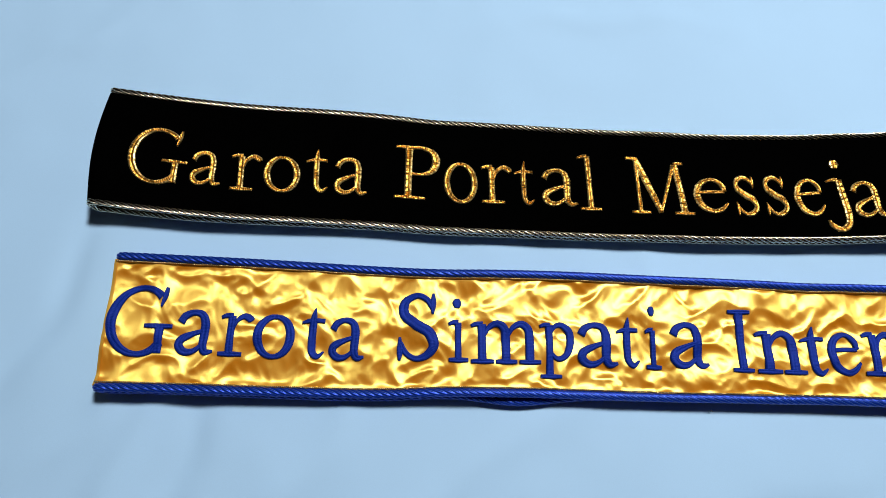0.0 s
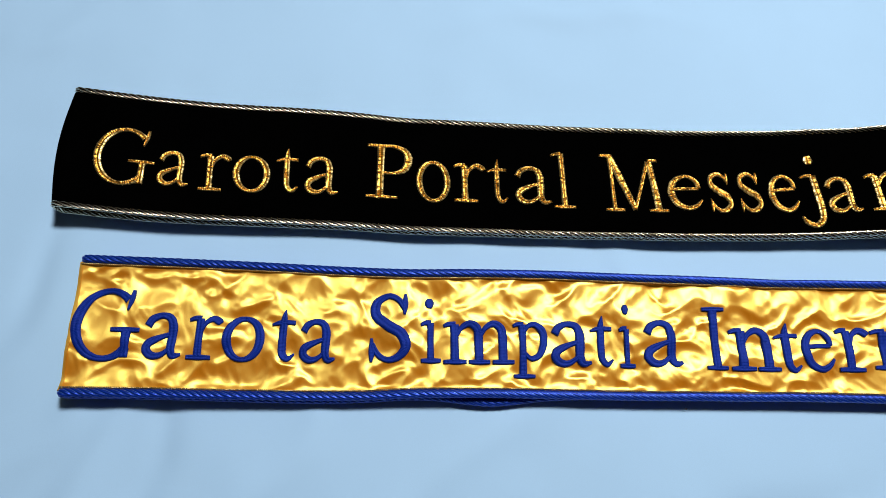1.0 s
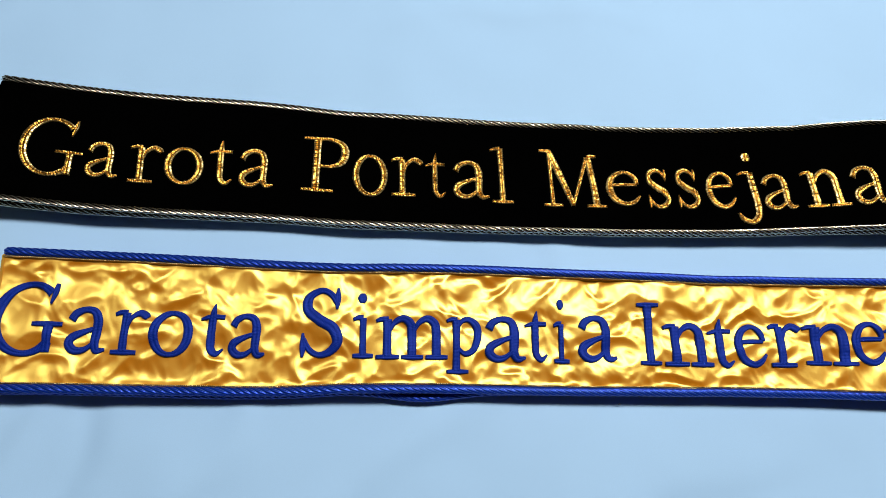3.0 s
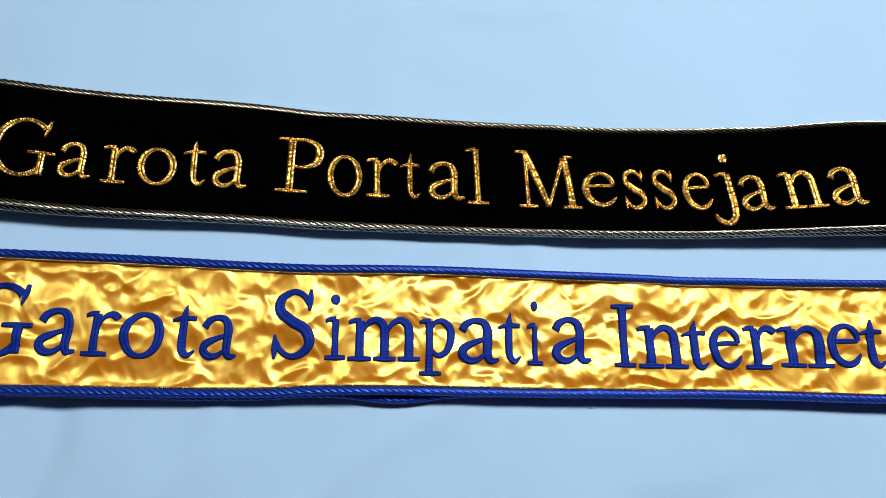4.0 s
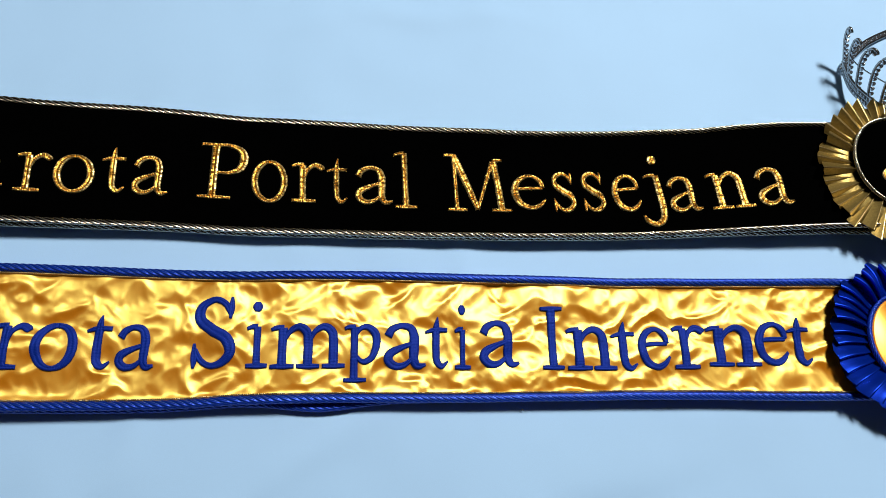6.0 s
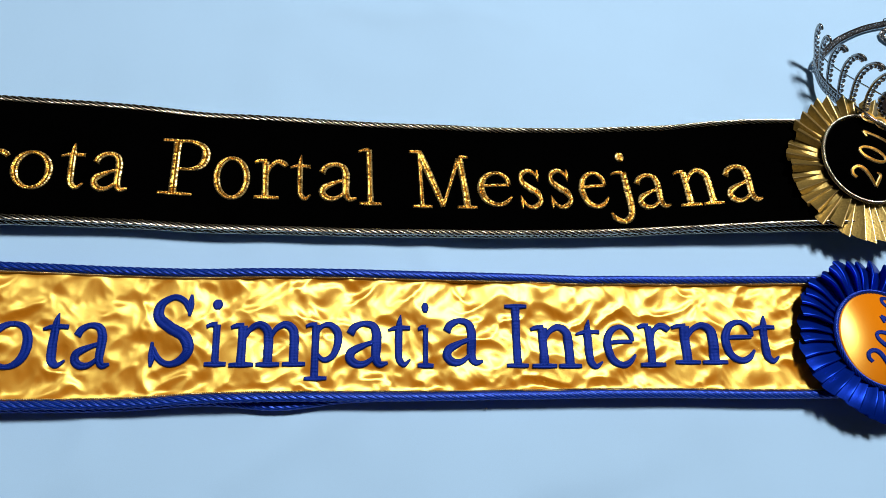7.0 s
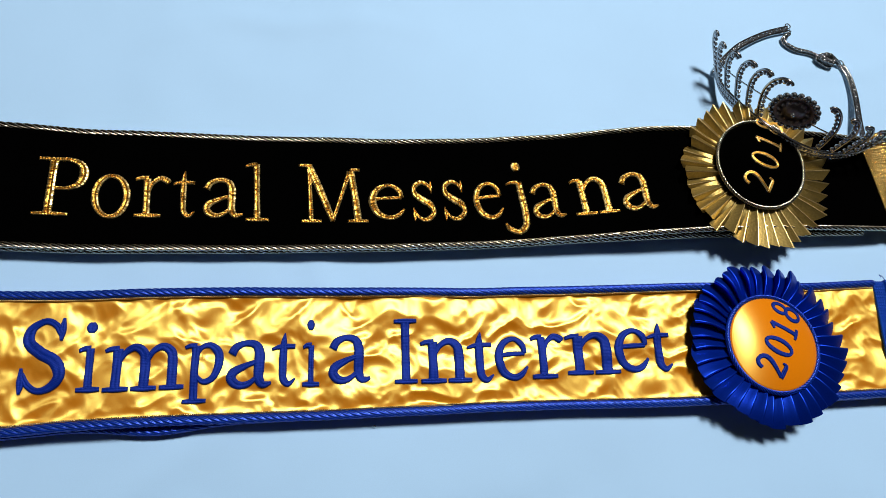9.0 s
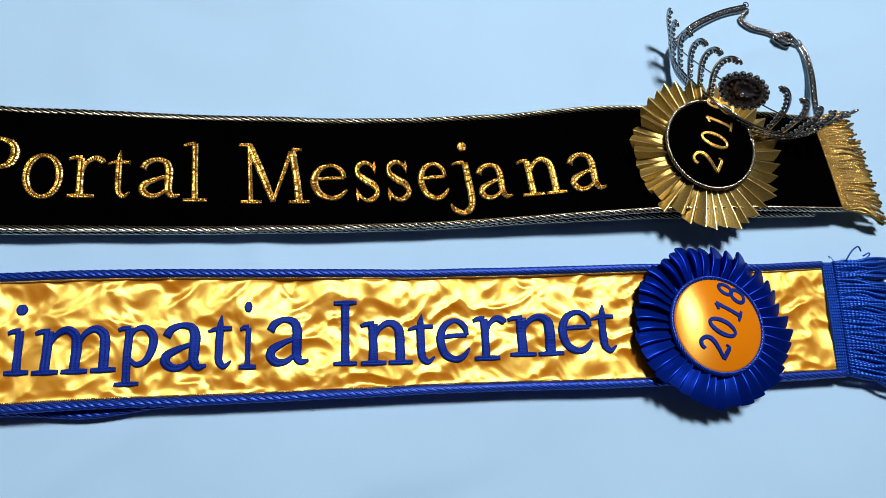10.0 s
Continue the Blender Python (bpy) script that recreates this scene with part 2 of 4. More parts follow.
CREASES = [(-0.17, -0.06, 0.25, 0.97, 0.0011), (-0.26, 0.02, 0.36, 0.93, -0.0012), (-0.05, -0.10, 0.51, 0.86, 0.0009), (-0.13, -0.09, 0.20, 0.98, -0.0010), (-0.22, -0.07, 0.55, 0.83, 0.0010),
           (0.30, -0.12, 0.97, 0.22, -0.0007), (0.72, 0.31, 0.99, 0.15, 0.0006), (0.20, 0.33, 0.99, 0.1, 0.0006), (-0.28, 0.27, 0.8, 0.6, 0.0008), (0.08, -0.09, 0.87, 0.5, 0.0006), (0.235, 0.088, 0.1, 0.99, 0.0005)]
xs = np.r_[np.linspace(-0.85, -0.42, 30), np.linspace(-0.415, 0.95, 380), np.linspace(0.96, 1.45, 30)]
ys = np.r_[np.linspace(-0.75, -0.18, 30), np.linspace(-0.175, 0.45, 180), np.linspace(0.46, 0.95, 30)]
nx, ny = len(xs), len(ys)
top = np.array([(x, y, cloth_height(x, y)) for x in xs for y in ys])
under = top - (0, 0, 0.002)
edge = [i * ny for i in range(nx)] + [(nx - 1) * ny + j for j in range(1, ny)] + [i * ny + ny - 1 for i in range(nx - 2, -1, -1)] + list(range(ny - 2, 0, -1))
faces = [f[::-1] for f in grid_faces(nx, ny)] + grid_faces(nx, ny, nx * ny)
faces += [(a, b, b + nx * ny, a + nx * ny) for a, b in zip(edge, edge[1:] + edge[:1])]
tagged(new("cloth", shape("cloth", np.vstack([top, under]), faces, CLOTH)), "smooth pale blue cloth spread flat with faint creases", "cloth", kind="structure")

# round ceiling lamp
lamp = thing("ceiling_lamp", "round white ceiling lamp on the plaster ceiling", "lamp", at=(LAMP.x, LAMP.y, 2.5))
prof = [(0.0, 0.0), (0.19, 0.0), (0.20, -0.012), (0.19, -0.03), (0.0, -0.035)]
ring = np.array([(r * math.cos(a), r * math.sin(a), z) for r, z in prof for a in np.linspace(0, 2 * math.pi, 32, endpoint=False)])
part("lamp_base", shape("lamp_base", ring, grid_faces(5, 32, 0, True), LAMP_WHITE), lamp)

# ---- sashes ----
class Band:
    """A sash laid out along x: its edges, its height and the folds of its fabric."""

    def __init__(self, xs, low, high, heights, crumple):
        self.xs, self.low, self.high, self.heights, self.crumple = xs, low, high, heights, crumple

    def ends(self, x):
        i = (x - self.xs[0]) / (self.xs[-1] - self.xs[0]) * (len(self.low) - 1)
        return smooth_at(self.low, i), smooth_at(self.high, i), smooth_at(self.heights, i)

    def slope(self, x):
        a, b = self.ends(x - 0.03), self.ends(x + 0.03)
        return (b[0] + b[1] - a[0] - a[1]) / 0.12

    def folds(self, x, y, v):
        if not self.crumple:
            return 0.0012 * noise.noise((x * 7, y * 5, 4.0))
        wx = x + 0.010 * noise.noise((x * 30, y * 34, 7.7))
        wy = y + 0.010 * noise.noise((x * 32 + 9, y * 30, 2.2))
        swell = noise.noise((wx * 34, wy * 40, 0.5))
        ripple = noise.noise((wx * 80 + wy * 30, wy * 75, 3.5))
        crease = abs(noise.noise((wx * 52 - wy * 20, wy * 60, 9.5)))
        crinkle = abs(noise.noise((wx * 118, wy * 95 + wx * 40, 5.1)))
        seam = math.exp(-v / 0.14) + math.exp(-(1 - v) / 0.14)
        pucker = noise.noise((x * 150, y * 30, 1.3)) * seam
        return self.crumple * (0.75 * swell + 0.36 * ripple - 0.95 * crease - 0.28 * crinkle + 0.22 * pucker) * min(1.0, 14 * v, 14 * (1 - v))

    def point(self, x, v, lift=0.0):
        low, high, z = self.ends(x)
        y = low + (high - low) * v
        return x, y, z + lift + self.folds(x, y, v)

    def height(self, x, y):
        low, high, z = self.ends(x)
        v = min(1.0, max(0.0, (y - low) / (high - low)))
        return z + self.folds(x, y, v)

    def pressed(self, x, y):
        """The fabric's height under close stitching, which irons out the small folds."""
        low, high, z = self.ends(x)
        if not self.crumple:
            return self.height(x, y)
        near = [(x + dx, y + dy) for dx, dy in ((0.004, 0.0), (-0.004, 0.0), (0.0, 0.004), (0.0, -0.004), (0.0, 0.0))]
        return z + 0.0005 + sum(self.folds(a, b, min(1.0, max(0.0, (b - low) / (high - low)))) for a, b in near) / 5


def smooth_at(values, i):
    i = min(max(i, 0.0), len(values) - 1.0001)
    k = int(i)
    s = i - k
    a, b, c, d = (values[min(max(j, 0), len(values) - 1)] for j in (k - 1, k, k + 1, k + 2))
    return 0.5 * (2 * b + (c - a) * s + (2 * a - 5 * b + 4 * c - d) * s * s + (3 * b - a - 3 * c + d) * s ** 3)


def panel(band, x_left, x_right, step, rows, drop=0.0, inset=0.0, thick=0.0012, slant=None):
    """The fabric strip of a sash as a thin solid. slant: how far the left end moves along x from bottom to top."""
    n = int((x_right - x_left) / step)
    verts = []
    for i in range(n + 1):
        for j in range(rows + 1):
            v = inset + (1 - 2 * inset) * j / rows
            x0 = x_left + (slant[0](v) if slant else 0)
            x1 = x_right + (slant[1](v) if slant else 0)
            x = x0 + (x1 - x0) * i / n
            p = band.point(x, v, -drop)
            verts.append(p)
    m = len(verts)
    cols = rows + 1
    verts = np.array(verts)
    full = np.vstack([verts, verts - (0, 0, thick)])
    rim = [i * cols for i in range(n + 1)] + [n * cols + j for j in range(1, cols)] + [i * cols + rows for i in range(n - 1, -1, -1)] + list(range(rows - 1, 0, -1))
    faces = [f[::-1] for f in grid_faces(n + 1, cols)] + grid_faces(n + 1, cols, m)
    faces += [(a, b, b + m, a + m) for a, b in zip(rim, rim[1:] + rim[:1])]
    return full, faces


def edge_line(band, x0, x1, v, out, lift, n=90):
    """A line along a sash's edge, out metres outside of it."""
    line = []
    for x in np.linspace(x0, x1, n):
        low, high, z = band.ends(x)
        y = high + out if v else low - out
        line.append((x, y, z + lift))
    return np.array(line)

BLACK = Band((-0.23, 0.77),
             (0.1149, 0.1124, 0.1105, 0.1097, 0.1097, 0.1097, 0.1093, 0.1079, 0.1078, 0.1081, 0.1081, 0.1087, 0.1097, 0.1104, 0.1119, 0.1134, 0.1157, 0.1186, 0.1212, 0.1236, 0.1257, 0.1268, 0.1280, 0.1291, 0.1302, 0.1313),
             (0.2161, 0.2134, 0.2112, 0.2101, 0.2101, 0.2101, 0.2086, 0.2058, 0.2058, 0.2054, 0.2048, 0.2050, 0.2059, 0.2058, 0.2074, 0.2094, 0.2126, 0.2154, 0.2202, 0.2235, 0.2245, 0.2246, 0.2250, 0.2246, 0.2241, 0.2232),
             (0.0195, 0.0180, 0.0160, 0.0140, 0.0125, 0.0115, 0.0110, 0.0110, 0.0110, 0.0110, 0.0110, 0.0110, 0.0110, 0.0112, 0.0115, 0.0120, 0.0130, 0.0145, 0.0170, 0.0200, 0.0225, 0.0240, 0.0240, 0.0220, 0.0190, 0.0160), 0.0)
GOLD = Band((-0.20, 0.74),
            (-0.0302, -0.0295, -0.0290, -0.0288, -0.0285, -0.0281, -0.0270, -0.0245, -0.0233, -0.0226, -0.0223, -0.0221, -0.0219, -0.0211, -0.0207, -0.0198, -0.0196, -0.0196, -0.0200, -0.0202, -0.0200, -0.0196, -0.0192, -0.0189, -0.0181, -0.0174),
            (0.0712, 0.0715, 0.0718, 0.0718, 0.0714, 0.0706, 0.0700, 0.0698, 0.0712, 0.0723, 0.0730, 0.0729, 0.0728, 0.0729, 0.0727, 0.0723, 0.0733, 0.0738, 0.0747, 0.0755, 0.0765, 0.0766, 0.0766, 0.0766, 0.0783, 0.0799),
            (0.0165, 0.0145, 0.0125, 0.0112, 0.0105, 0.0105, 0.0110, 0.0125, 0.0130, 0.0120, 0.0108, 0.0105, 0.0105, 0.0105, 0.0105, 0.0105, 0.0105, 0.0108, 0.0112, 0.0120, 0.0125, 0.0125, 0.0120, 0.0115, 0.0110, 0.0110), 0.0028)


def fold_end(band, x0, inset, depth, slant, rows=24):
    """The rounded turn at a sash's left end, where the front runs into the back."""
    verts, sides = [], 10
    for i in range(sides + 1):
        a = math.pi * i / sides
        for j in range(rows + 1):
            v = inset + (1 - 2 * inset) * j / rows
            x, y, z = band.point(x0 + slant(v) + 0.0008, v)
            z += 0.0004
            verts.append((x - 0.0045 * math.sin(a), y - 0.002 * i / sides, z - depth * (1 - math.cos(a)) / 2))
    return np.array(verts), grid_faces(sides + 1, rows + 1)


# ---- embroidered letters ----
def arc(cx, cy, rx, ry, a0, a1, thin, thick, n=18):
    """A round stroke that swells at its sides, as a broad pen draws it."""
    out = []
    for a in np.radians(np.linspace(a0, a1, n)):
        out.append((cx + rx * math.cos(a), cy + ry * math.sin(a), thin + (thick - thin) * abs(math.cos(a)) ** 1.5))
    return out


def foot(x0, x1, y, w=0.075):
    return [(x0, y, w * 0.75), ((x0 + x1) / 2, y, w), (x1, y, w * 0.75)]


def stem(x, y0, y1, w=0.14):
    return [(x, y0, w), (x, (y0 + y1) / 2, w * 0.92), (x, y1, w)]


def dot(x, y, r=0.10):
    return [(x, y - r * 0.8, r * 0.9), (x, y - r * 0.4, r * 1.7), (x, y, r * 2.0), (x, y + r * 0.4, r * 1.7), (x, y + r * 0.8, r * 0.9)]


def glyph(c):
    """The strokes of a letter, as points with a width, in units of the capitals' height."""
    if c == "G":
        return [arc(0.50, 0.50, 0.44, 0.46, 48, 322, 0.075, 0.15, 30), [(0.86, 0.98, 0.05), (0.845, 0.86, 0.075), (0.80, 0.70, 0.03)],
                stem(0.82, 0.06, 0.42, 0.13), foot(0.58, 1.02, 0.43, 0.07)]
    if c == "a":
        return [[(0.10, 0.47, 0.12), (0.16, 0.57, 0.11), (0.30, 0.63, 0.085), (0.44, 0.60, 0.11), (0.50, 0.48, 0.14), (0.50, 0.30, 0.14), (0.50, 0.13, 0.13), (0.56, 0.04, 0.10), (0.68, 0.06, 0.04)],
                [(0.50, 0.37, 0.06), (0.32, 0.31, 0.08), (0.14, 0.22, 0.12), (0.11, 0.12, 0.13), (0.20, 0.04, 0.11), (0.34, 0.05, 0.08), (0.50, 0.16, 0.06)]]
    if c == "r":
        return [stem(0.24, 0.04, 0.60), foot(0.04, 0.48, 0.035), [(0.04, 0.57, 0.05), (0.14, 0.60, 0.07), (0.26, 0.60, 0.08)],
                [(0.27, 0.40, 0.06), (0.34, 0.53, 0.07), (0.46, 0.60, 0.09), (0.58, 0.56, 0.11), (0.61, 0.53, 0.08)]]
    if c == "o":
        return [arc(0.33, 0.32, 0.27, 0.29, 90, 452, 0.065, 0.14, 34)]
    if c == "t":
        return [[(0.27, 0.82, 0.02), (0.25, 0.70, 0.10), (0.24, 0.55, 0.14), (0.24, 0.25, 0.14), (0.26, 0.10, 0.13), (0.36, 0.03, 0.09), (0.48, 0.11, 0.03)],
                [(0.02, 0.57, 0.04), (0.20, 0.61, 0.075), (0.47, 0.61, 0.07)]]
    if c == "P":
        return [stem(0.24, 0.04, 0.96), foot(0.02, 0.52, 0.035), foot(0.02, 0.34, 0.96, 0.07),
                [(0.26, 0.955, 0.07), (0.46, 0.96, 0.08), (0.63, 0.88, 0.12), (0.68, 0.72, 0.15), (0.62, 0.55, 0.12), (0.46, 0.47, 0.07), (0.26, 0.47, 0.06)]]
    if c == "l":
        return [stem(0.24, 0.04, 0.98), foot(0.02, 0.46, 0.035), [(0.02, 0.93, 0.04), (0.12, 0.96, 0.07), (0.25, 0.98, 0.07)]]
    if c == "M":
        return [stem(0.19, 0.04, 0.92, 0.085), [(0.19, 0.95, 0.13), (0.37, 0.50, 0.14), (0.54, 0.04, 0.10)], [(0.54, 0.04, 0.06), (0.70, 0.46, 0.075), (0.85, 0.86, 0.08)],
                [(0.95, 0.04, 0.14), (0.92, 0.45, 0.13), (0.87, 0.87, 0.14)], foot(0.03, 0.36, 0.035), foot(0.78, 1.12, 0.035), foot(0.02, 0.24, 0.955, 0.07), foot(0.86, 1.03, 0.885, 0.07)]
    if c == "e":
        return [[(0.10, 0.37, 0.06), (0.34, 0.385, 0.07), (0.58, 0.39, 0.06)],
                [(0.585, 0.39, 0.08), (0.54, 0.53, 0.10), (0.38, 0.62, 0.075), (0.18, 0.54, 0.11), (0.09, 0.34, 0.145), (0.16, 0.12, 0.13), (0.34, 0.03, 0.095), (0.50, 0.07, 0.09), (0.62, 0.19, 0.04)]]
    if c in "sS":
        k = 1.55 if c == "S" else 1.0
        s = [[(0.48, 0.49, 0.07), (0.40, 0.58, 0.075), (0.27, 0.62, 0.085), (0.12, 0.56, 0.11), (0.11, 0.44, 0.125), (0.26, 0.34, 0.14), (0.43, 0.26, 0.14), (0.49, 0.14, 0.12), (0.40, 0.05, 0.10), (0.26, 0.02, 0.08), (0.14, 0.07, 0.07), (0.06, 0.17, 0.06)],
             [(0.485, 0.64, 0.03), (0.48, 0.54, 0.075), (0.475, 0.44, 0.03)], [(0.055, 0.22, 0.03), (0.06, 0.10, 0.075), (0.055, 0.0, 0.03)]]
        return [[(x, y * k, w) for x, y, w in st] for st in s]
    if c == "j":
        return [dot(0.34, 0.90), [(0.10, 0.58, 0.04), (0.20, 0.61, 0.07), (0.33, 0.61, 0.08)],
                [(0.34, 0.62, 0.13), (0.35, 0.35, 0.14), (0.36, 0.02, 0.14), (0.32, -0.18, 0.13), (0.18, -0.27, 0.11), (0.03, -0.20, 0.10), (-0.02, -0.10, 0.05)]]
    if c in "nm":
        out, x = [stem(0.22, 0.04, 0.60), foot(0.03, 0.42, 0.035), [(0.03, 0.57, 0.05), (0.12, 0.60, 0.07), (0.24, 0.60, 0.08)]], 0.22
        for _ in range(1 if c == "n" else 2):
            out += [[(x + 0.03, 0.42, 0.06), (x + 0.12, 0.55, 0.08), (x + 0.26, 0.61, 0.10), (x + 0.38, 0.54, 0.13), (x + 0.41, 0.40, 0.14), (x + 0.41, 0.04, 0.14)],
                    foot(x + 0.23, x + 0.60, 0.035)]
            x += 0.41
        return out
    if c == "i":
        return [dot(0.22, 0.90, 0.095), stem(0.24, 0.04, 0.60), foot(0.03, 0.46, 0.035), [(0.03, 0.57, 0.05), (0.13, 0.60, 0.07), (0.25, 0.60, 0.08)]]
    if c == "p":
        return [stem(0.22, -0.26, 0.60), foot(0.03, 0.45, -0.265), [(0.03, 0.57, 0.05), (0.12, 0.60, 0.07), (0.24, 0.60, 0.08)],
                [(0.24, 0.46, 0.06), (0.34, 0.58, 0.08), (0.48, 0.60, 0.10), (0.62, 0.48, 0.14), (0.63, 0.28, 0.14), (0.54, 0.09, 0.11), (0.38, 0.03, 0.08), (0.24, 0.13, 0.06)]]
    if c == "I":
        return [stem(0.22, 0.04, 0.96, 0.145), foot(0.02, 0.42, 0.035), foot(0.02, 0.42, 0.96)]
    if c == "2":
        return [[(0.08, 0.74, 0.08), (0.14, 0.89, 0.08), (0.30, 0.96, 0.08), (0.47, 0.86, 0.10), (0.48, 0.66, 0.11), (0.32, 0.38, 0.09), (0.08, 0.06, 0.07)],
                [(0.06, 0.05, 0.09), (0.30, 0.05, 0.10), (0.52, 0.06, 0.08), (0.56, 0.20, 0.04)]]
    if c == "0":
        return [arc(0.30, 0.50, 0.23, 0.45, 90, 452, 0.07, 0.11, 34)]
    if c == "1":
        return [stem(0.28, 0.05, 0.94, 0.11), foot(0.06, 0.50, 0.04), [(0.08, 0.80, 0.05), (0.18, 0.86, 0.07), (0.28, 0.95, 0.06)]]
    return [arc(0.30, 0.72, 0.19, 0.23, 90, 452, 0.07, 0.10, 28), arc(0.30, 0.26, 0.24, 0.25, 90, 452, 0.07, 0.11, 30)]


def embroidered(c, fatten=1.0, coarse=False):
    """Ribbons with a rounded ridge along each stroke: points (x, y, ridge height 0..1), faces and texture coordinates."""
    rough, pieces, profile = random.Random(ord(c)), [], ((-1.0, 0.0), (-0.90, 0.60), (-0.55, 1.0), (-0.2, 0.90), (0.0, 0.74), (0.2, 0.90), (0.55, 1.0), (0.90, 0.60), (1.0, 0.0))
    for order, stroke in enumerate(glyph(c)):
        far = sum(math.dist(a[:2], b[:2]) for a, b in zip(stroke, stroke[1:]))
        line = smooth_line(stroke, max(8, int(far / (0.018 if coarse else 0.0125))))
        d = np.gradient(line[:, :2], axis=0)
        d /= np.linalg.norm(d, axis=1)[:, None] + 1e-9
        side = np.stack([-d[:, 1], d[:, 0]], 1)
        s = np.r_[0, np.cumsum(np.linalg.norm(np.diff(line[:, :2], axis=0), axis=1))]
        verts, uvs = [], []
        for i in range(len(line)):
            half = 0.5 * max(line[i, 2], 0.02) * fatten
            end = 0.35 if i in (0, len(line) - 1) else 1.0
            jut, puff, tip = 1 + rough.uniform(-0.03, 0.03), 1 + rough.uniform(-0.05, 0.05), rough.uniform(-0.04, 0.04)
            if coarse:
                jut, puff, tip = 1 + rough.uniform(-0.08, 0.08), 1 + (0.08 if i % 2 else -0.08) + rough.uniform(-0.16, 0.15), rough.uniform(-0.32, 0.32)
            for v, h in profile:
                p = line[i, :2] + side[i] * (v * jut + 0.0) * half
                h = h * puff + tip * v * h
                verts.append((p[0], p[1], (h * end + 0.02 * order) * (0.75 + 0.25 * min(1.0, half / 0.06))))
                uvs.append((s[i], v))
        pieces.append((np.array(verts), [f[::-1] for f in grid_faces(len(line), len(profile))], np.array(uvs)))
    return joined(pieces)


def sew_letter(c, x0, x1, y0, y1, ground, rise, mat, parent, slant, lean, fatten=1.0, label="", name="letter"):
    """A letter that fills the box, laid on the ground height."""
    coarse = mat is GOLD_THREAD
    verts, faces, uvs = embroidered(c, fatten, coarse)
    low, high = verts[:, :2].min(0), verts[:, :2].max(0)
    k = (np.array((x1, y1)) - (x0, y0)) / (high - low)
    xy = (verts[:, :2] - low) * k + (x0, y0)
    mid = ((x0 + x1) / 2, (y0 + y1) / 2)
    tall, wide, slope = y1 - y0, x1 - x0, slant(mid[0])
    fit = 1 - 0.6 * abs(slope + lean) * tall / wide
    off = xy - mid
    xy = np.column_stack([mid[0] + off[:, 0] * fit - (slope + lean) * off[:, 1], mid[1] + off[:, 1] + slope * off[:, 0]])
    z = [ground(x, y) + 0.0002 + rise * h for (x, y), h in zip(xy, verts[:, 2])]
    return part(name, shape(name, np.column_stack([xy, z]), faces, mat, uvs * (0.05, 1.0), not coarse), parent, label)


def digits(text, centre, angle, size, step, ground, mat, parent):
    """A short number set along a slanted line on a rosette's centre."""
    ca, sa = math.cos(angle), math.sin(angle)
    for i, c in enumerate(text):
        verts, faces, uvs = embroidered(c, 1.6 if mat is BLUE_THREAD else 1.3)
        mid = (verts[:, :2].min(0) + verts[:, :2].max(0)) / 2
        px, py = ((verts[:, :2] - mid) * (size * 0.88, size)).T
        px = px + (i - (len(text) - 1) / 2) * step
        x, y = centre[0] + px * ca - py * sa, centre[1] + px * sa + py * ca
        z = [ground(a, b) + 0.0002 + 0.0009 * h for a, b, h in zip(x, y, verts[:, 2])]
        part("digit", shape("digit", np.column_stack([x, y, z]), faces, mat, uvs * (0.03, 1.0)), parent)


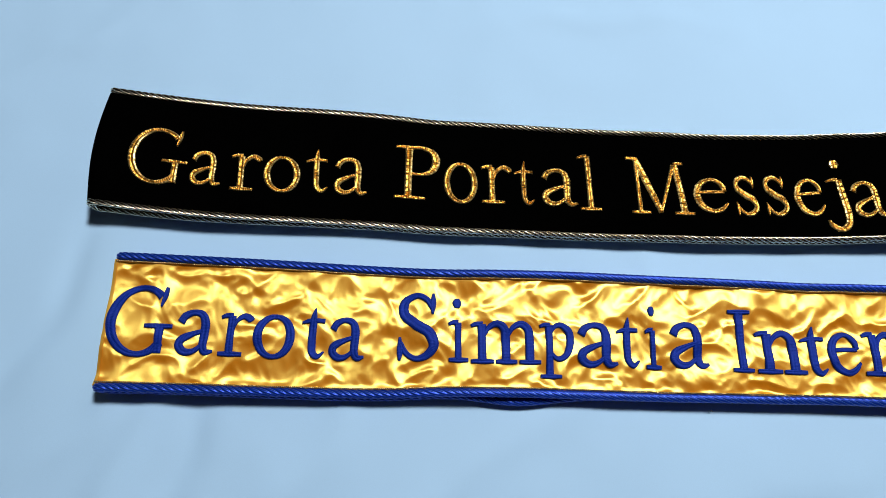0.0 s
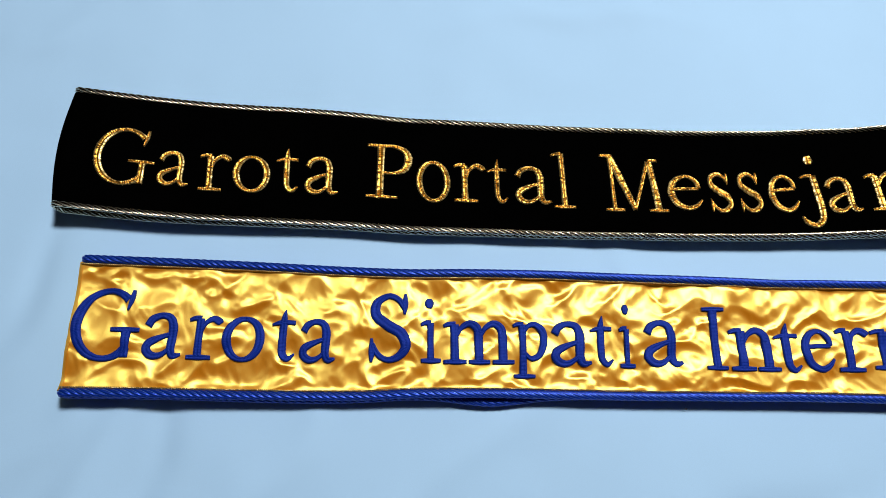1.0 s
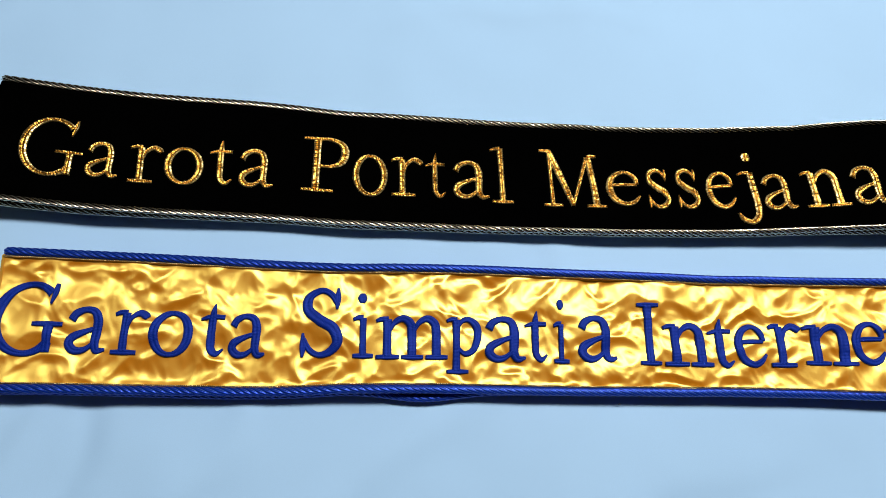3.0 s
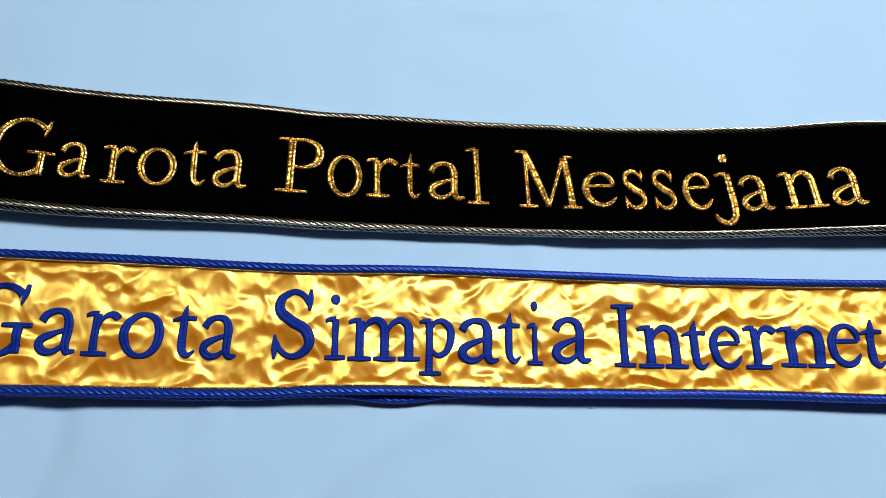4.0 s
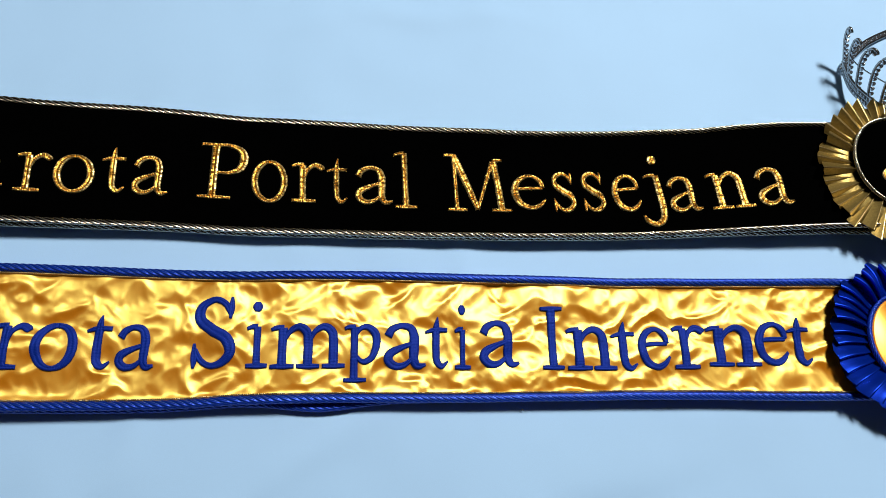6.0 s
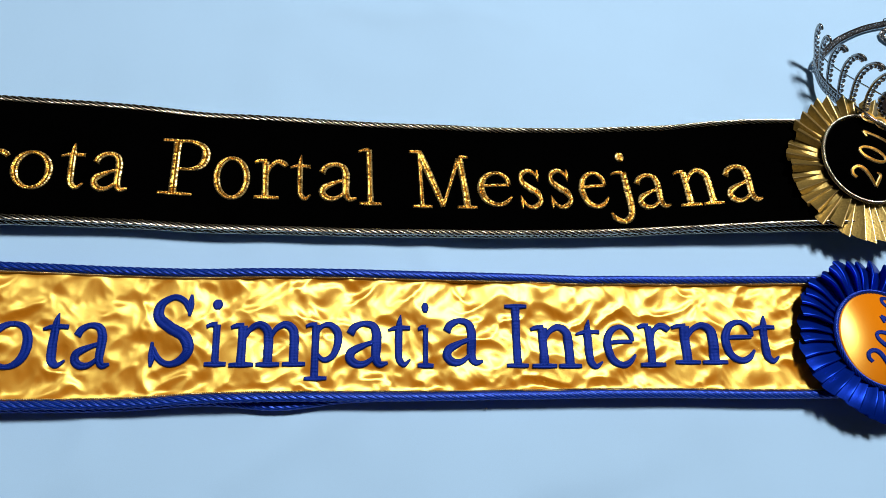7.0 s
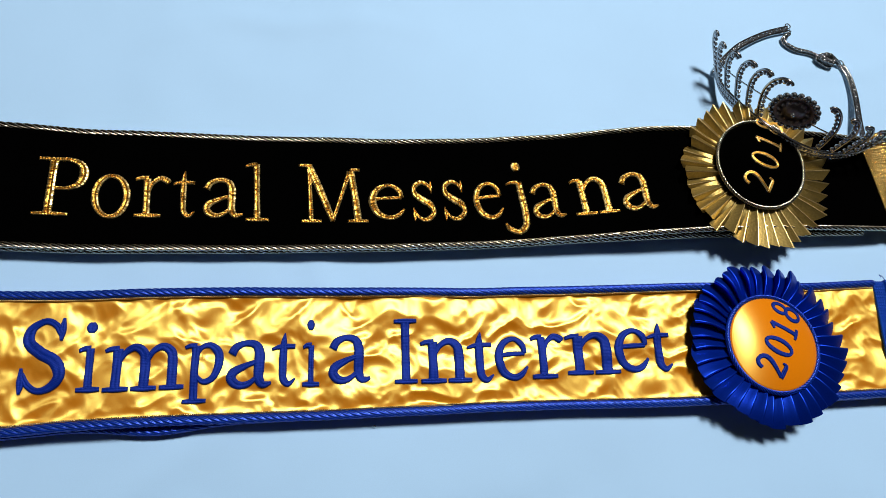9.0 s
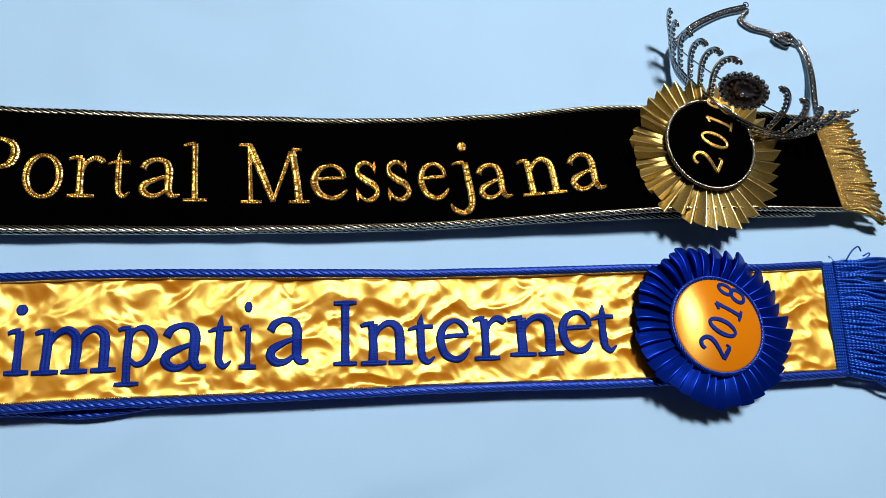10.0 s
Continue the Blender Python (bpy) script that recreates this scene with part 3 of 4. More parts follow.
def sash(name, label, band, x_right, fabric, back_fabric, cord, cord_radius, pitch, step, rows, strands, ends, droops, lay, groove, wrap, piping=None):
    droop = lambda x: sum(d * math.exp(-((x - m) / w) ** 2) for m, w, d in droops)
    ob = thing(name, label, "sash", "pageant sashes")
    x_left, trim = band.xs[0], ends[0]
    v, f = panel(band, x_left, x_right, step, rows, 0.0, 0.012, slant=ends)
    part("front_panel", shape("front_panel", v, f, fabric, v[:, 1::-1]), ob)
    v, f = fold_end(band, x_left, 0.02, band.heights[0] - 0.0045, ends[0])
    part("folded_end", shape("folded_end", v, [q[::-1] for q in f], fabric, v[:, 1::-1]), ob)
    n, m, verts = 120, 6, []
    for i in range(n + 1):
        x = x_left + trim(0) + (x_right - 0.02 - x_left - trim(0)) * i / n
        low, high, z = band.ends(x)
        for j in range(m + 1):
            y = low + (high - low) * (0.02 + 0.96 * j / m) - 0.002
            if j == 0:
                y -= droop(x)
            verts.append((x, y, max(0.0035, min(z - 0.0095, 0.0050))))
    verts = np.array(verts)
    part("back_panel", shape("back_panel", np.vstack([verts, verts - (0, 0, 0.0015)]),
                             [q[::-1] for q in grid_faces(n + 1, m + 1)] + grid_faces(n + 1, m + 1, len(verts)), back_fabric, np.vstack([verts, verts])[:, 1::-1]), ob)
    for side in (0, 1):
        front = edge_line(band, x_left + trim(side) + wrap, x_right + 0.002, side, 0.0, 0.0004)
        back = edge_line(band, x_left + trim(side) + wrap, x_right - 0.02, side, 0.001 if side else (0.0002 if cord is GILT_CORD else 0.0006), 0.0)
        back[:, 2] = np.maximum(np.minimum(back[:, 2] - 0.0088, 0.0055), cord_radius + 0.0002)
        if not side:
            back[:, 1] -= [droop(x) for x in back[:, 0]]
        a, b = front[0], back[0]
        turn = np.array([(a + b) / 2 + (a - b) / 2 * math.cos(q) - np.array((0.003 * math.sin(q), 0, 0)) for q in np.linspace(0.25, 2.89, 9)])
        v, f, u = rope(np.vstack([front[::-1], turn, back]), cord_radius, pitch, strands, 6, 0.0009, lay, groove)
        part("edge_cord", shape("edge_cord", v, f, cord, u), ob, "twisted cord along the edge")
        if piping:
            line = edge_line(band, x_left + trim(side), x_right, side, -cord_radius - 0.0006, 0.0012)
            v, f, u = rope(line, 0.0008, 0.003, 2, 5, 0.0009)
            part("seam_stitching", shape("seam_stitching", v, f, piping, u), ob)
    return ob


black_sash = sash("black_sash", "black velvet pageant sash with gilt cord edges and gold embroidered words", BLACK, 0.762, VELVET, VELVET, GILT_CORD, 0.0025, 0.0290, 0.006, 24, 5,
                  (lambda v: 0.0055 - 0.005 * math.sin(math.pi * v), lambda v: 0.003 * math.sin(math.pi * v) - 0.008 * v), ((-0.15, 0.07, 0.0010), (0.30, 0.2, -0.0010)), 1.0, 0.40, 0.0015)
# the gold sash's back panel is dark blue to paint the shade beneath it
gold_sash = sash("gold_sash", "crinkled gold satin sash with blue cords and blue embroidered words", GOLD, 0.731, SATIN, BLUE_SATIN, BLUE_CORD, 0.0034, 0.0360, 0.0013, 72, 6,
                 (lambda v: 0.0060 - 0.001 * v, lambda v: 0.004 * v), ((0.125, 0.035, 0.0055), (-0.02, 0.08, 0.0012), (0.40, 0.15, -0.003)), 1.0, 0.80, 0.004, FINE_GILT)

BLACK_WORDS = [
    [("G", -0.2021, -0.1531, 0.1329, 0.1839), ("a", -0.1504, -0.1247, 0.1343, 0.1659), ("r", -0.1182, -0.0915, 0.1322, 0.1660), ("o", -0.0913, -0.0593, 0.1327, 0.1662), ("t", -0.0566, -0.0365, 0.1344, 0.1744), ("a", -0.0323, -0.0034, 0.1336, 0.1687)],
    [("P", 0.0188, 0.0578, 0.1326, 0.1825), ("o", 0.0602, 0.0906, 0.1309, 0.1690), ("r", 0.0921, 0.1205, 0.1324, 0.1686), ("t", 0.1204, 0.1391, 0.1325, 0.1736), ("a", 0.1439, 0.1762, 0.1329, 0.1685), ("l", 0.1757, 0.1962, 0.1306, 0.1832)],
    [("M", 0.2192, 0.2763, 0.1300, 0.1835), ("e", 0.2757, 0.3078, 0.1335, 0.1666), ("s", 0.3118, 0.3340, 0.1323, 0.1703), ("s", 0.3380, 0.3604, 0.1334, 0.1716), ("e", 0.3643, 0.3928, 0.1347, 0.1702), ("j", 0.3869, 0.4149, 0.1216, 0.1883), ("a", 0.4151, 0.4472, 0.1360, 0.1702), ("n", 0.4518, 0.4948, 0.1400, 0.1764), ("a", 0.4964, 0.5308, 0.1437, 0.1809)],
]
GOLD_WORDS = [
    [("G", -0.1951, -0.1445, -0.0068, 0.0494), ("a", -0.1418, -0.1123, -0.0041, 0.0320), ("r", -0.1091, -0.0835, -0.0036, 0.0309), ("o", -0.0833, -0.0509, -0.0041, 0.0314), ("t", -0.0467, -0.0274, -0.0029, 0.0373), ("a", -0.0244, 0.0037, -0.0036, 0.0308)],
    [("S", 0.0279, 0.0617, -0.0016, 0.0531), ("i", 0.0681, 0.0850, -0.0013, 0.0497), ("m", 0.0861, 0.1426, -0.0012, 0.0335), ("p", 0.1412, 0.1698, -0.0108, 0.0341), ("a", 0.1717, 0.2046, -0.0012, 0.0356), ("t", 0.2038, 0.2221, -0.0003, 0.0404), ("i", 0.2269, 0.2398, -0.0008, 0.0501), ("a", 0.2463, 0.2786, 0.0007, 0.0388)],
    [("I", 0.2967, 0.3147, -0.0003, 0.0508), ("n", 0.3170, 0.3576, -0.0005, 0.0355), ("t", 0.3544, 0.3757, -0.0008, 0.0392), ("e", 0.3765, 0.4042, 0.0003, 0.0359), ("r", 0.4067, 0.4352, 0.0010, 0.0378), ("n", 0.4353, 0.4809, 0.0035, 0.0383), ("e", 0.4772, 0.5074, 0.0046, 0.0412), ("t", 0.5062, 0.5272, 0.0047, 0.0449)],
]
for words, band, ob, mat, lean, fatten, label in ((BLACK_WORDS, BLACK, black_sash, GOLD_THREAD, 0.05, 0.92, "gold metallic thread"),
                                                  (GOLD_WORDS, GOLD, gold_sash, BLUE_THREAD, 0.0, 1.08, "royal blue satin thread")):
    for word in words:
        for c, x0, x1, y0, y1 in word:
            sew_letter(c, x0, x1, y0, y1, band.pressed, 0.0013, mat, ob, band.slope, lean, fatten, label)


# ---- rosettes ----
def knife_pleat(r0, r1, width, lift):
    """One flat pressed pleat of stiff ribbon: a wedge that rises to a sharp edge, with its underside."""
    verts, faces, n = [], [], 7
    prof = ((-0.58, 0.0, 0.925), (-0.28, 0.36, 0.96), (0.10, 0.90, 0.995), (0.16, 1.0, 1.0), (0.22, 0.90, 0.995), (0.36, 0.42, 0.965), (0.58, 0.0, 0.925))
    for i in range(n):
        s = i / (n - 1)
        for a, h, out in prof:
            r = r0 + (r1 * out - r0) * s
            ang = a * width
            verts.append((r * math.cos(ang), r * math.sin(ang), lift * h * (0.55 + 0.45 * s) - 0.001 * s * s))
    return np.array(verts), [f[::-1] for f in grid_faces(n, len(prof))], np.array(verts)[:, :2]


def soft_pleat(r0, r1, width, lift):
    """One soft gather of satin ribbon: a long slope up to a rounded lip that overhangs the next one."""
    verts, n = [], 12
    prof = ((-1.0, 0.05, 0.93), (-0.6, 0.22, 0.965), (-0.2, 0.45, 0.995), (0.15, 0.72, 1.0), (0.40, 0.93, 1.0), (0.52, 1.0, 0.995), (0.58, 0.90, 0.985), (0.52, 0.68, 0.965), (0.42, 0.40, 0.94), (0.36, 0.0, 0.91))
    for i in range(n):
        s = i / (n - 1)
        for a, h, out in prof:
            r = r0 + (r1 * out - r0) * s
            puff = 0.35 + 0.75 * math.sin(2.2 * s)
            wob = 0.10 * math.sin(5.0 * s + 1.0)
            verts.append((r * math.cos((a + wob) * width), r * math.sin((a + wob) * width), lift * h * puff - 0.003 * s ** 3))
    return np.array(verts), [f[::-1] for f in grid_faces(n, len(prof))], np.array(verts)[:, :2]


def rosette(parent, centre, tilt, hub, inner, outer, count, pleat, lift, ribbon, fabric, cord, thread, turn, cord_radius, label):
    """A pleated rosette sewn on a sash: gathers, backing, a padded centre with a cord round it, and the year."""
    ob = new("rosette")
    ob.parent = parent
    tagged(ob, label)
    ob.location = centre
    ob.rotation_euler = [radians(a) for a in tilt]
    rng = random.Random(int(outer * 1e5) + count)
    v, f, u = pleat(inner * 0.86, outer, 2 * math.pi / count, lift)
    me = shape("pleat", v, f, ribbon, u)
    if pleat is knife_pleat:
        # glittering thread along the pressed edge
        me.materials.append(FINE_GILT)
        for i, face in enumerate(me.polygons):
            face.material_index = 1 if i % 6 in (2, 3) else 0
    for k in range(count):
        p = part("pleat", me, ob)
        size = 1 + rng.uniform(-0.035, 0.035)
        p.matrix_basis = pose(0, 0, rng.uniform(-0.0004, 0.0004), 0, rng.uniform(-2.5, 2.5), 360.0 * (k + rng.uniform(-0.1, 0.1)) / count) @ Matrix.Diagonal((size, size, rng.uniform(0.8, 1.2), 1))
    back = np.array([(r * math.cos(a), r * math.sin(a), z) for r, z in ((outer * 0.88, -0.002), (outer * 0.88, -0.001), (inner, 0.0015), (0.001, 0.002)) for a in np.linspace(0, 2 * math.pi, 40, endpoint=False)])
    part("backing", shape("backing", back, [q[::-1] for q in grid_faces(4, 40, 0, True)], ribbon), ob)
    dome = lambda x, y: 0.0075 + 0.0085 * max(0.0, 1 - ((x - hub[0]) ** 2 + (y - hub[1]) ** 2) / inner ** 2)
    rings = [(1.0, 0.0), (1.0, 0.004)] + [(r, None) for r in (0.985, 0.94, 0.85, 0.7, 0.5, 0.3, 0.12, 0.01)]
    verts = []
    for r, z in rings:
        for a in np.linspace(0, 2 * math.pi, 56, endpoint=False):
            x, y = hub[0] + inner * r * math.cos(a), hub[1] + inner * r * math.sin(a)
            verts.append((x, y, dome(x, y) if z is None else z))
    part("centre_pad", shape("centre_pad", verts, [q[::-1] for q in grid_faces(len(rings), 56, 0, True)], fabric, np.array(verts)[:, 1::-1]), ob)
    line = np.array([(hub[0] + inner * 1.02 * math.cos(a), hub[1] + inner * 1.02 * math.sin(a), 0.0072) for a in np.linspace(0, 2 * math.pi, 80)])
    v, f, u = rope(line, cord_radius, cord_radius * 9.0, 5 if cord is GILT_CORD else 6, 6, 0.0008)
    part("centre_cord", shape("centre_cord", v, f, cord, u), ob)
    digits("2018", (hub[0] + turn[1], hub[1] + turn[2]), radians(turn[0]), turn[3], turn[4], dome, thread, ob)
    return ob


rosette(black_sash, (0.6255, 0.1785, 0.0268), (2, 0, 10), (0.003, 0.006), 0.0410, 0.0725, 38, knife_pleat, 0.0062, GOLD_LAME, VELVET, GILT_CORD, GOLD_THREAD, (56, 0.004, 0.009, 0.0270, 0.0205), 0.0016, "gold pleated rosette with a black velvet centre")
rosette(gold_sash, (0.6092, 0.0258, 0.0190), (-2, 0.5, 0), (0.001, -0.002), 0.0395, 0.0690, 38, soft_pleat, 0.0080, BLUE_SATIN, SATIN_FLAT, BLUE_CORD, BLUE_THREAD, (60, 0.003, 0.004, 0.0255, 0.0172), 0.0020, "royal blue gathered rosette with a gold satin centre")


# ---- fringes ----
def fringe(parent, x_low, x_high, y_low, y_high, z, long, count, mat, thick, label, droop=0.6, seed=3, braids=3, lean=0.0, ply=0.0048):
    ob = new("fringe")
    ob.parent = parent
    tagged(ob, label)
    rng = random.Random(seed)
    head = []
    for k in range(braids):
        line = smooth_line([(x_low + 0.0022 * k, y_low, z), ((x_low + x_high) / 2 + 0.0022 * k, (y_low + y_high) / 2, z + 0.0006), (x_high + 0.0022 * k, y_high, z)], 50)
        head.append(rope(line, 0.0017, 0.005, 2, 5, 0.0009))
    v, f, u = joined(head)
    part("heading_braid", shape("heading_braid", v, f, mat, u), ob)
    for i in range(count):
        s = (i + 0.5) / count
        x0, y0 = x_low + (x_high - x_low) * s + 0.0022 * braids - 0.0015, y_low + (y_high - y_low) * s
        reach = long * rng.uniform(0.86, 1.08)
        sway = rng.uniform(-0.007, 0.007) + 0.020 * (s - 0.5) + lean
        layer = (i % 3) * thick * 0.9
        line = smooth_line([(x0, y0, z + layer * 0.4), (x0 + reach * 0.35, y0 + sway * 0.25 + rng.uniform(-0.002, 0.002), z + 0.001 + layer - droop * 0.004),
                            (x0 + reach * 0.7, y0 + sway * 0.6 + rng.uniform(-0.003, 0.003), z + layer - droop * z * 0.5), (x0 + reach, y0 + sway, max(thick * 1.2, z * (1 - droop) + layer))], 24)
        v, f, u = rope(line, thick, ply, 2, 5, 0.0011)
        part("strand", shape("strand", v, f, mat, u), ob)
    return ob


fringe(black_sash, 0.764, 0.752, 0.1300, 0.2270, 0.0165, 0.043, 150, GOLD_FRINGE, 0.0014, "gold bullion fringe", 0.5, 5)
fringe(gold_sash, 0.7255, 0.7330, -0.0190, 0.0815, 0.0120, 0.066, 118, BLUE_FRINGE, 0.0018, "royal blue twisted fringe", 0.6, 8, 5, -0.007, 0.0075)

# a few pulled threads stand out of the blue fringe
loose = next(ob for ob in gold_sash.children if ob.name.startswith("fringe"))
for x, y, dx, dy, curl in ((0.757, 0.083, 0.010, 0.013, 0.004), (0.772, 0.082, 0.014, 0.008, -0.005), (0.745, 0.081, -0.010, 0.006, 0.003)):
    line = smooth_line([(x, y, 0.013), (x + dx * 0.5, y + dy * 0.6, 0.016), (x + dx + curl, y + dy, 0.015), (x + dx + curl * 2, y + dy * 0.7, 0.013)], 18)
    v, f, u = tube(line, 0.0007 if dx > 0 else 0.0003, 5)
    part("loose_thread", shape("loose_thread", v, f, BLUE_FRINGE, u), loose)

# ---- tiara ----
FRONT = [(0.6234, 0.2996, 0.0020), (0.6227, 0.2745, 0.0070), (0.6292, 0.2515, 0.0150), (0.6385, 0.2225, 0.0290), (0.6564, 0.2067, 0.0310), (0.6782, 0.1978, 0.0300), (0.7090, 0.1964, 0.0270), (0.7358, 0.2037, 0.0250), (0.7488, 0.2124, 0.0240)]
front_line = smooth_line(FRONT, 121)


def on_tiara(s, h, along=0.0):
    """A point on the tiara's front: s runs 0..1 along the band, h is the height over it, along a shift towards the right end."""
    i = min(max(s, 0.0), 1.0) * 120
    k = min(int(i), 119)
    p = front_line[k] + (front_line[k + 1] - front_line[k]) * (i - k)
    t = front_line[min(k + 2, 120)] - front_line[max(k - 1, 0)]
    t /= np.linalg.norm(t)
    lean = np.array((np.interp(s, (0, 0.5, 0.72, 1), (-0.445, -0.36, 0.10, 0.30)), np.interp(s, (0, 0.5, 0.72, 1), (0.70, 0.40, 0.10, -0.06)), np.interp(s, (0, 0.5), (0.80, 1.0))))
    return p + lean * h + t * along + np.array((-t[1], t[0], 0.0)) * abs(along) * 0.35


tiara = thing("tiara", "silver rhinestone tiara with curled stems standing on the black sash", "tiara")
v, f, u = joined([tube([on_tiara(s, h) for s in np.linspace(0, 1, 90)], 0.0013, 6) for h in (0.0, 0.0045, 0.0090)])
part("band", shape("band", v, f, SILVER, u), tiara)


def gem(size, mat):
    bm = bmesh.new()
    bmesh.ops.create_cube(bm, size=size)
    bmesh.ops.bevel(bm, geom=list(bm.edges), offset=size * 0.22, segments=1, affect="EDGES")
    me = bpy.data.meshes.new("rhinestone")
    bm.to_mesh(me)
    bm.free()
    me.materials.append(mat)
    return me


def bead(radius, mat):
    bm = bmesh.new()
    bmesh.ops.create_icosphere(bm, subdivisions=2, radius=radius)
    me = bpy.data.meshes.new("rhinestone")
    bm.to_mesh(me)
    bm.free()
    me.materials.append(mat)
    return me


STONE_MESH, SMALL_STONE, BIG_STONE, DARK_STONE = bead(0.0020, STONE), gem(0.0031, STONE), bead(0.0030, SILVER), gem(0.0030, TARNISH)


def set_stone(place, facing, parent, me=STONE_MESH):
    ob = part("rhinestone", me, parent)
    q = Vector(facing).to_track_quat("Z", "Y").to_matrix().to_4x4()
    ob.matrix_basis = Matrix.Translation(place) @ q
    return ob


rng = random.Random(11)
for h, shift in ((0.0022, 0.0), (0.0068, 0.008)):
    for s in np.linspace(0.01, 0.98, 54) + shift:
        a, b = on_tiara(s - 0.01, h), on_tiara(s, h)
        t = b - a
        set_stone(b, (Vector((t[1], -t[0], 0.0)).normalized() + Vector((rng.uniform(-0.5, 0.5), rng.uniform(-0.5, 0.5), 0.4 + rng.uniform(-0.4, 0.4)))), tiara)
# six curled stems on each side of the medallion
for side in (-1, 1):
    for k in range(6):
        s = 0.5 + (-0.115 - 0.074 * k if side < 0 else 0.165 + 0.065 * k)
        tall = 0.055 - (0.0018 if side < 0 else 0.0026) * k
        hook = (0.0210 if side < 0 else -0.0170) * (1.0 - 0.11 * k)
        pts = [on_tiara(s, 0.002), on_tiara(s, tall * 0.35, -0.10 * hook), on_tiara(s, tall * 0.65, 0.02 * hook), on_tiara(s, tall * 0.86, 0.30 * hook), on_tiara(s, tall * 0.97, 0.68 * hook), on_tiara(s, tall * 0.97, 1.0 * hook), on_tiara(s, tall * 0.93, 1.10 * hook)]
        line = smooth_line(pts, 34)
        v, f, u = tube(line, 0.0013, 6)
        st = part("curled_stem", shape("curled_stem", v, f, SILVER, u), tiara)
        # claw-set stones along the inner side of the curl
        long = np.linalg.norm(np.diff(line, axis=0), axis=1).sum()
        for q in np.arange(0.006, long - 0.0005, 0.0052) / long * 33:
            i = min(int(q), 32)
            d = line[i + 1] - line[i]
            inward = (line[7] + line[33]) / 2 - line[i]
            inward -= d * (inward @ d) / (d @ d)
            inward /= np.linalg.norm(inward) + 1e-9
            set_stone(line[i] + d * (q - i) + inward * 0.0030, inward + np.array([rng.uniform(-0.6, 0.6) for _ in range(3)]), st)
v, f, u = tube([on_tiara(s, 0.034 - 0.02 * abs(s - 0.5)) for s in np.linspace(0.05, 0.95, 70)], 0.0006, 5)
part("cross_wire", shape("cross_wire", v, f, SILVER, u), tiara)

# oval medallion in the middle of the front
mid, right, above = on_tiara(0.52, 0.036), on_tiara(0.57, 0.034) - on_tiara(0.49, 0.034), on_tiara(0.53, 0.04) - on_tiara(0.53, 0.02)
right, above = right / np.linalg.norm(right), above / np.linalg.norm(above)
face = np.cross(right, above)
face /= np.linalg.norm(face)
above = np.cross(face, right)
place = lambda u, v, w: mid + right * u + above * v + face * w
verts = [place(0.0182 * r * math.cos(a), 0.0158 * r * math.sin(a), w) for r, w in ((0.02, -0.001), (1.0, -0.001), (1.0, 0.0015), (0.86, 0.003), (0.80, 0.0015), (0.5, 0.0022), (0.42, 0.004), (0.2, 0.0052), (0.02, 0.0055)) for a in np.linspace(0, 2 * math.pi, 40, endpoint=False)]
medallion = part("medallion", shape("medallion", verts, grid_faces(9, 40, 0, True), TARNISH), tiara, "dark oval medallion ringed with stones")
for k in range(20):
    a = 2 * math.pi * k / 20
    set_stone(place(0.0188 * math.cos(a), 0.0164 * math.sin(a), 0.001), face, medallion, BIG_STONE)
for k in range(13):
    a = 2 * math.pi * k / 13
    set_stone(place(0.0118 * math.cos(a), 0.0105 * math.sin(a), 0.0030), face, medallion, DARK_STONE)

set_stone(place(0, 0, 0.006), face, medallion)

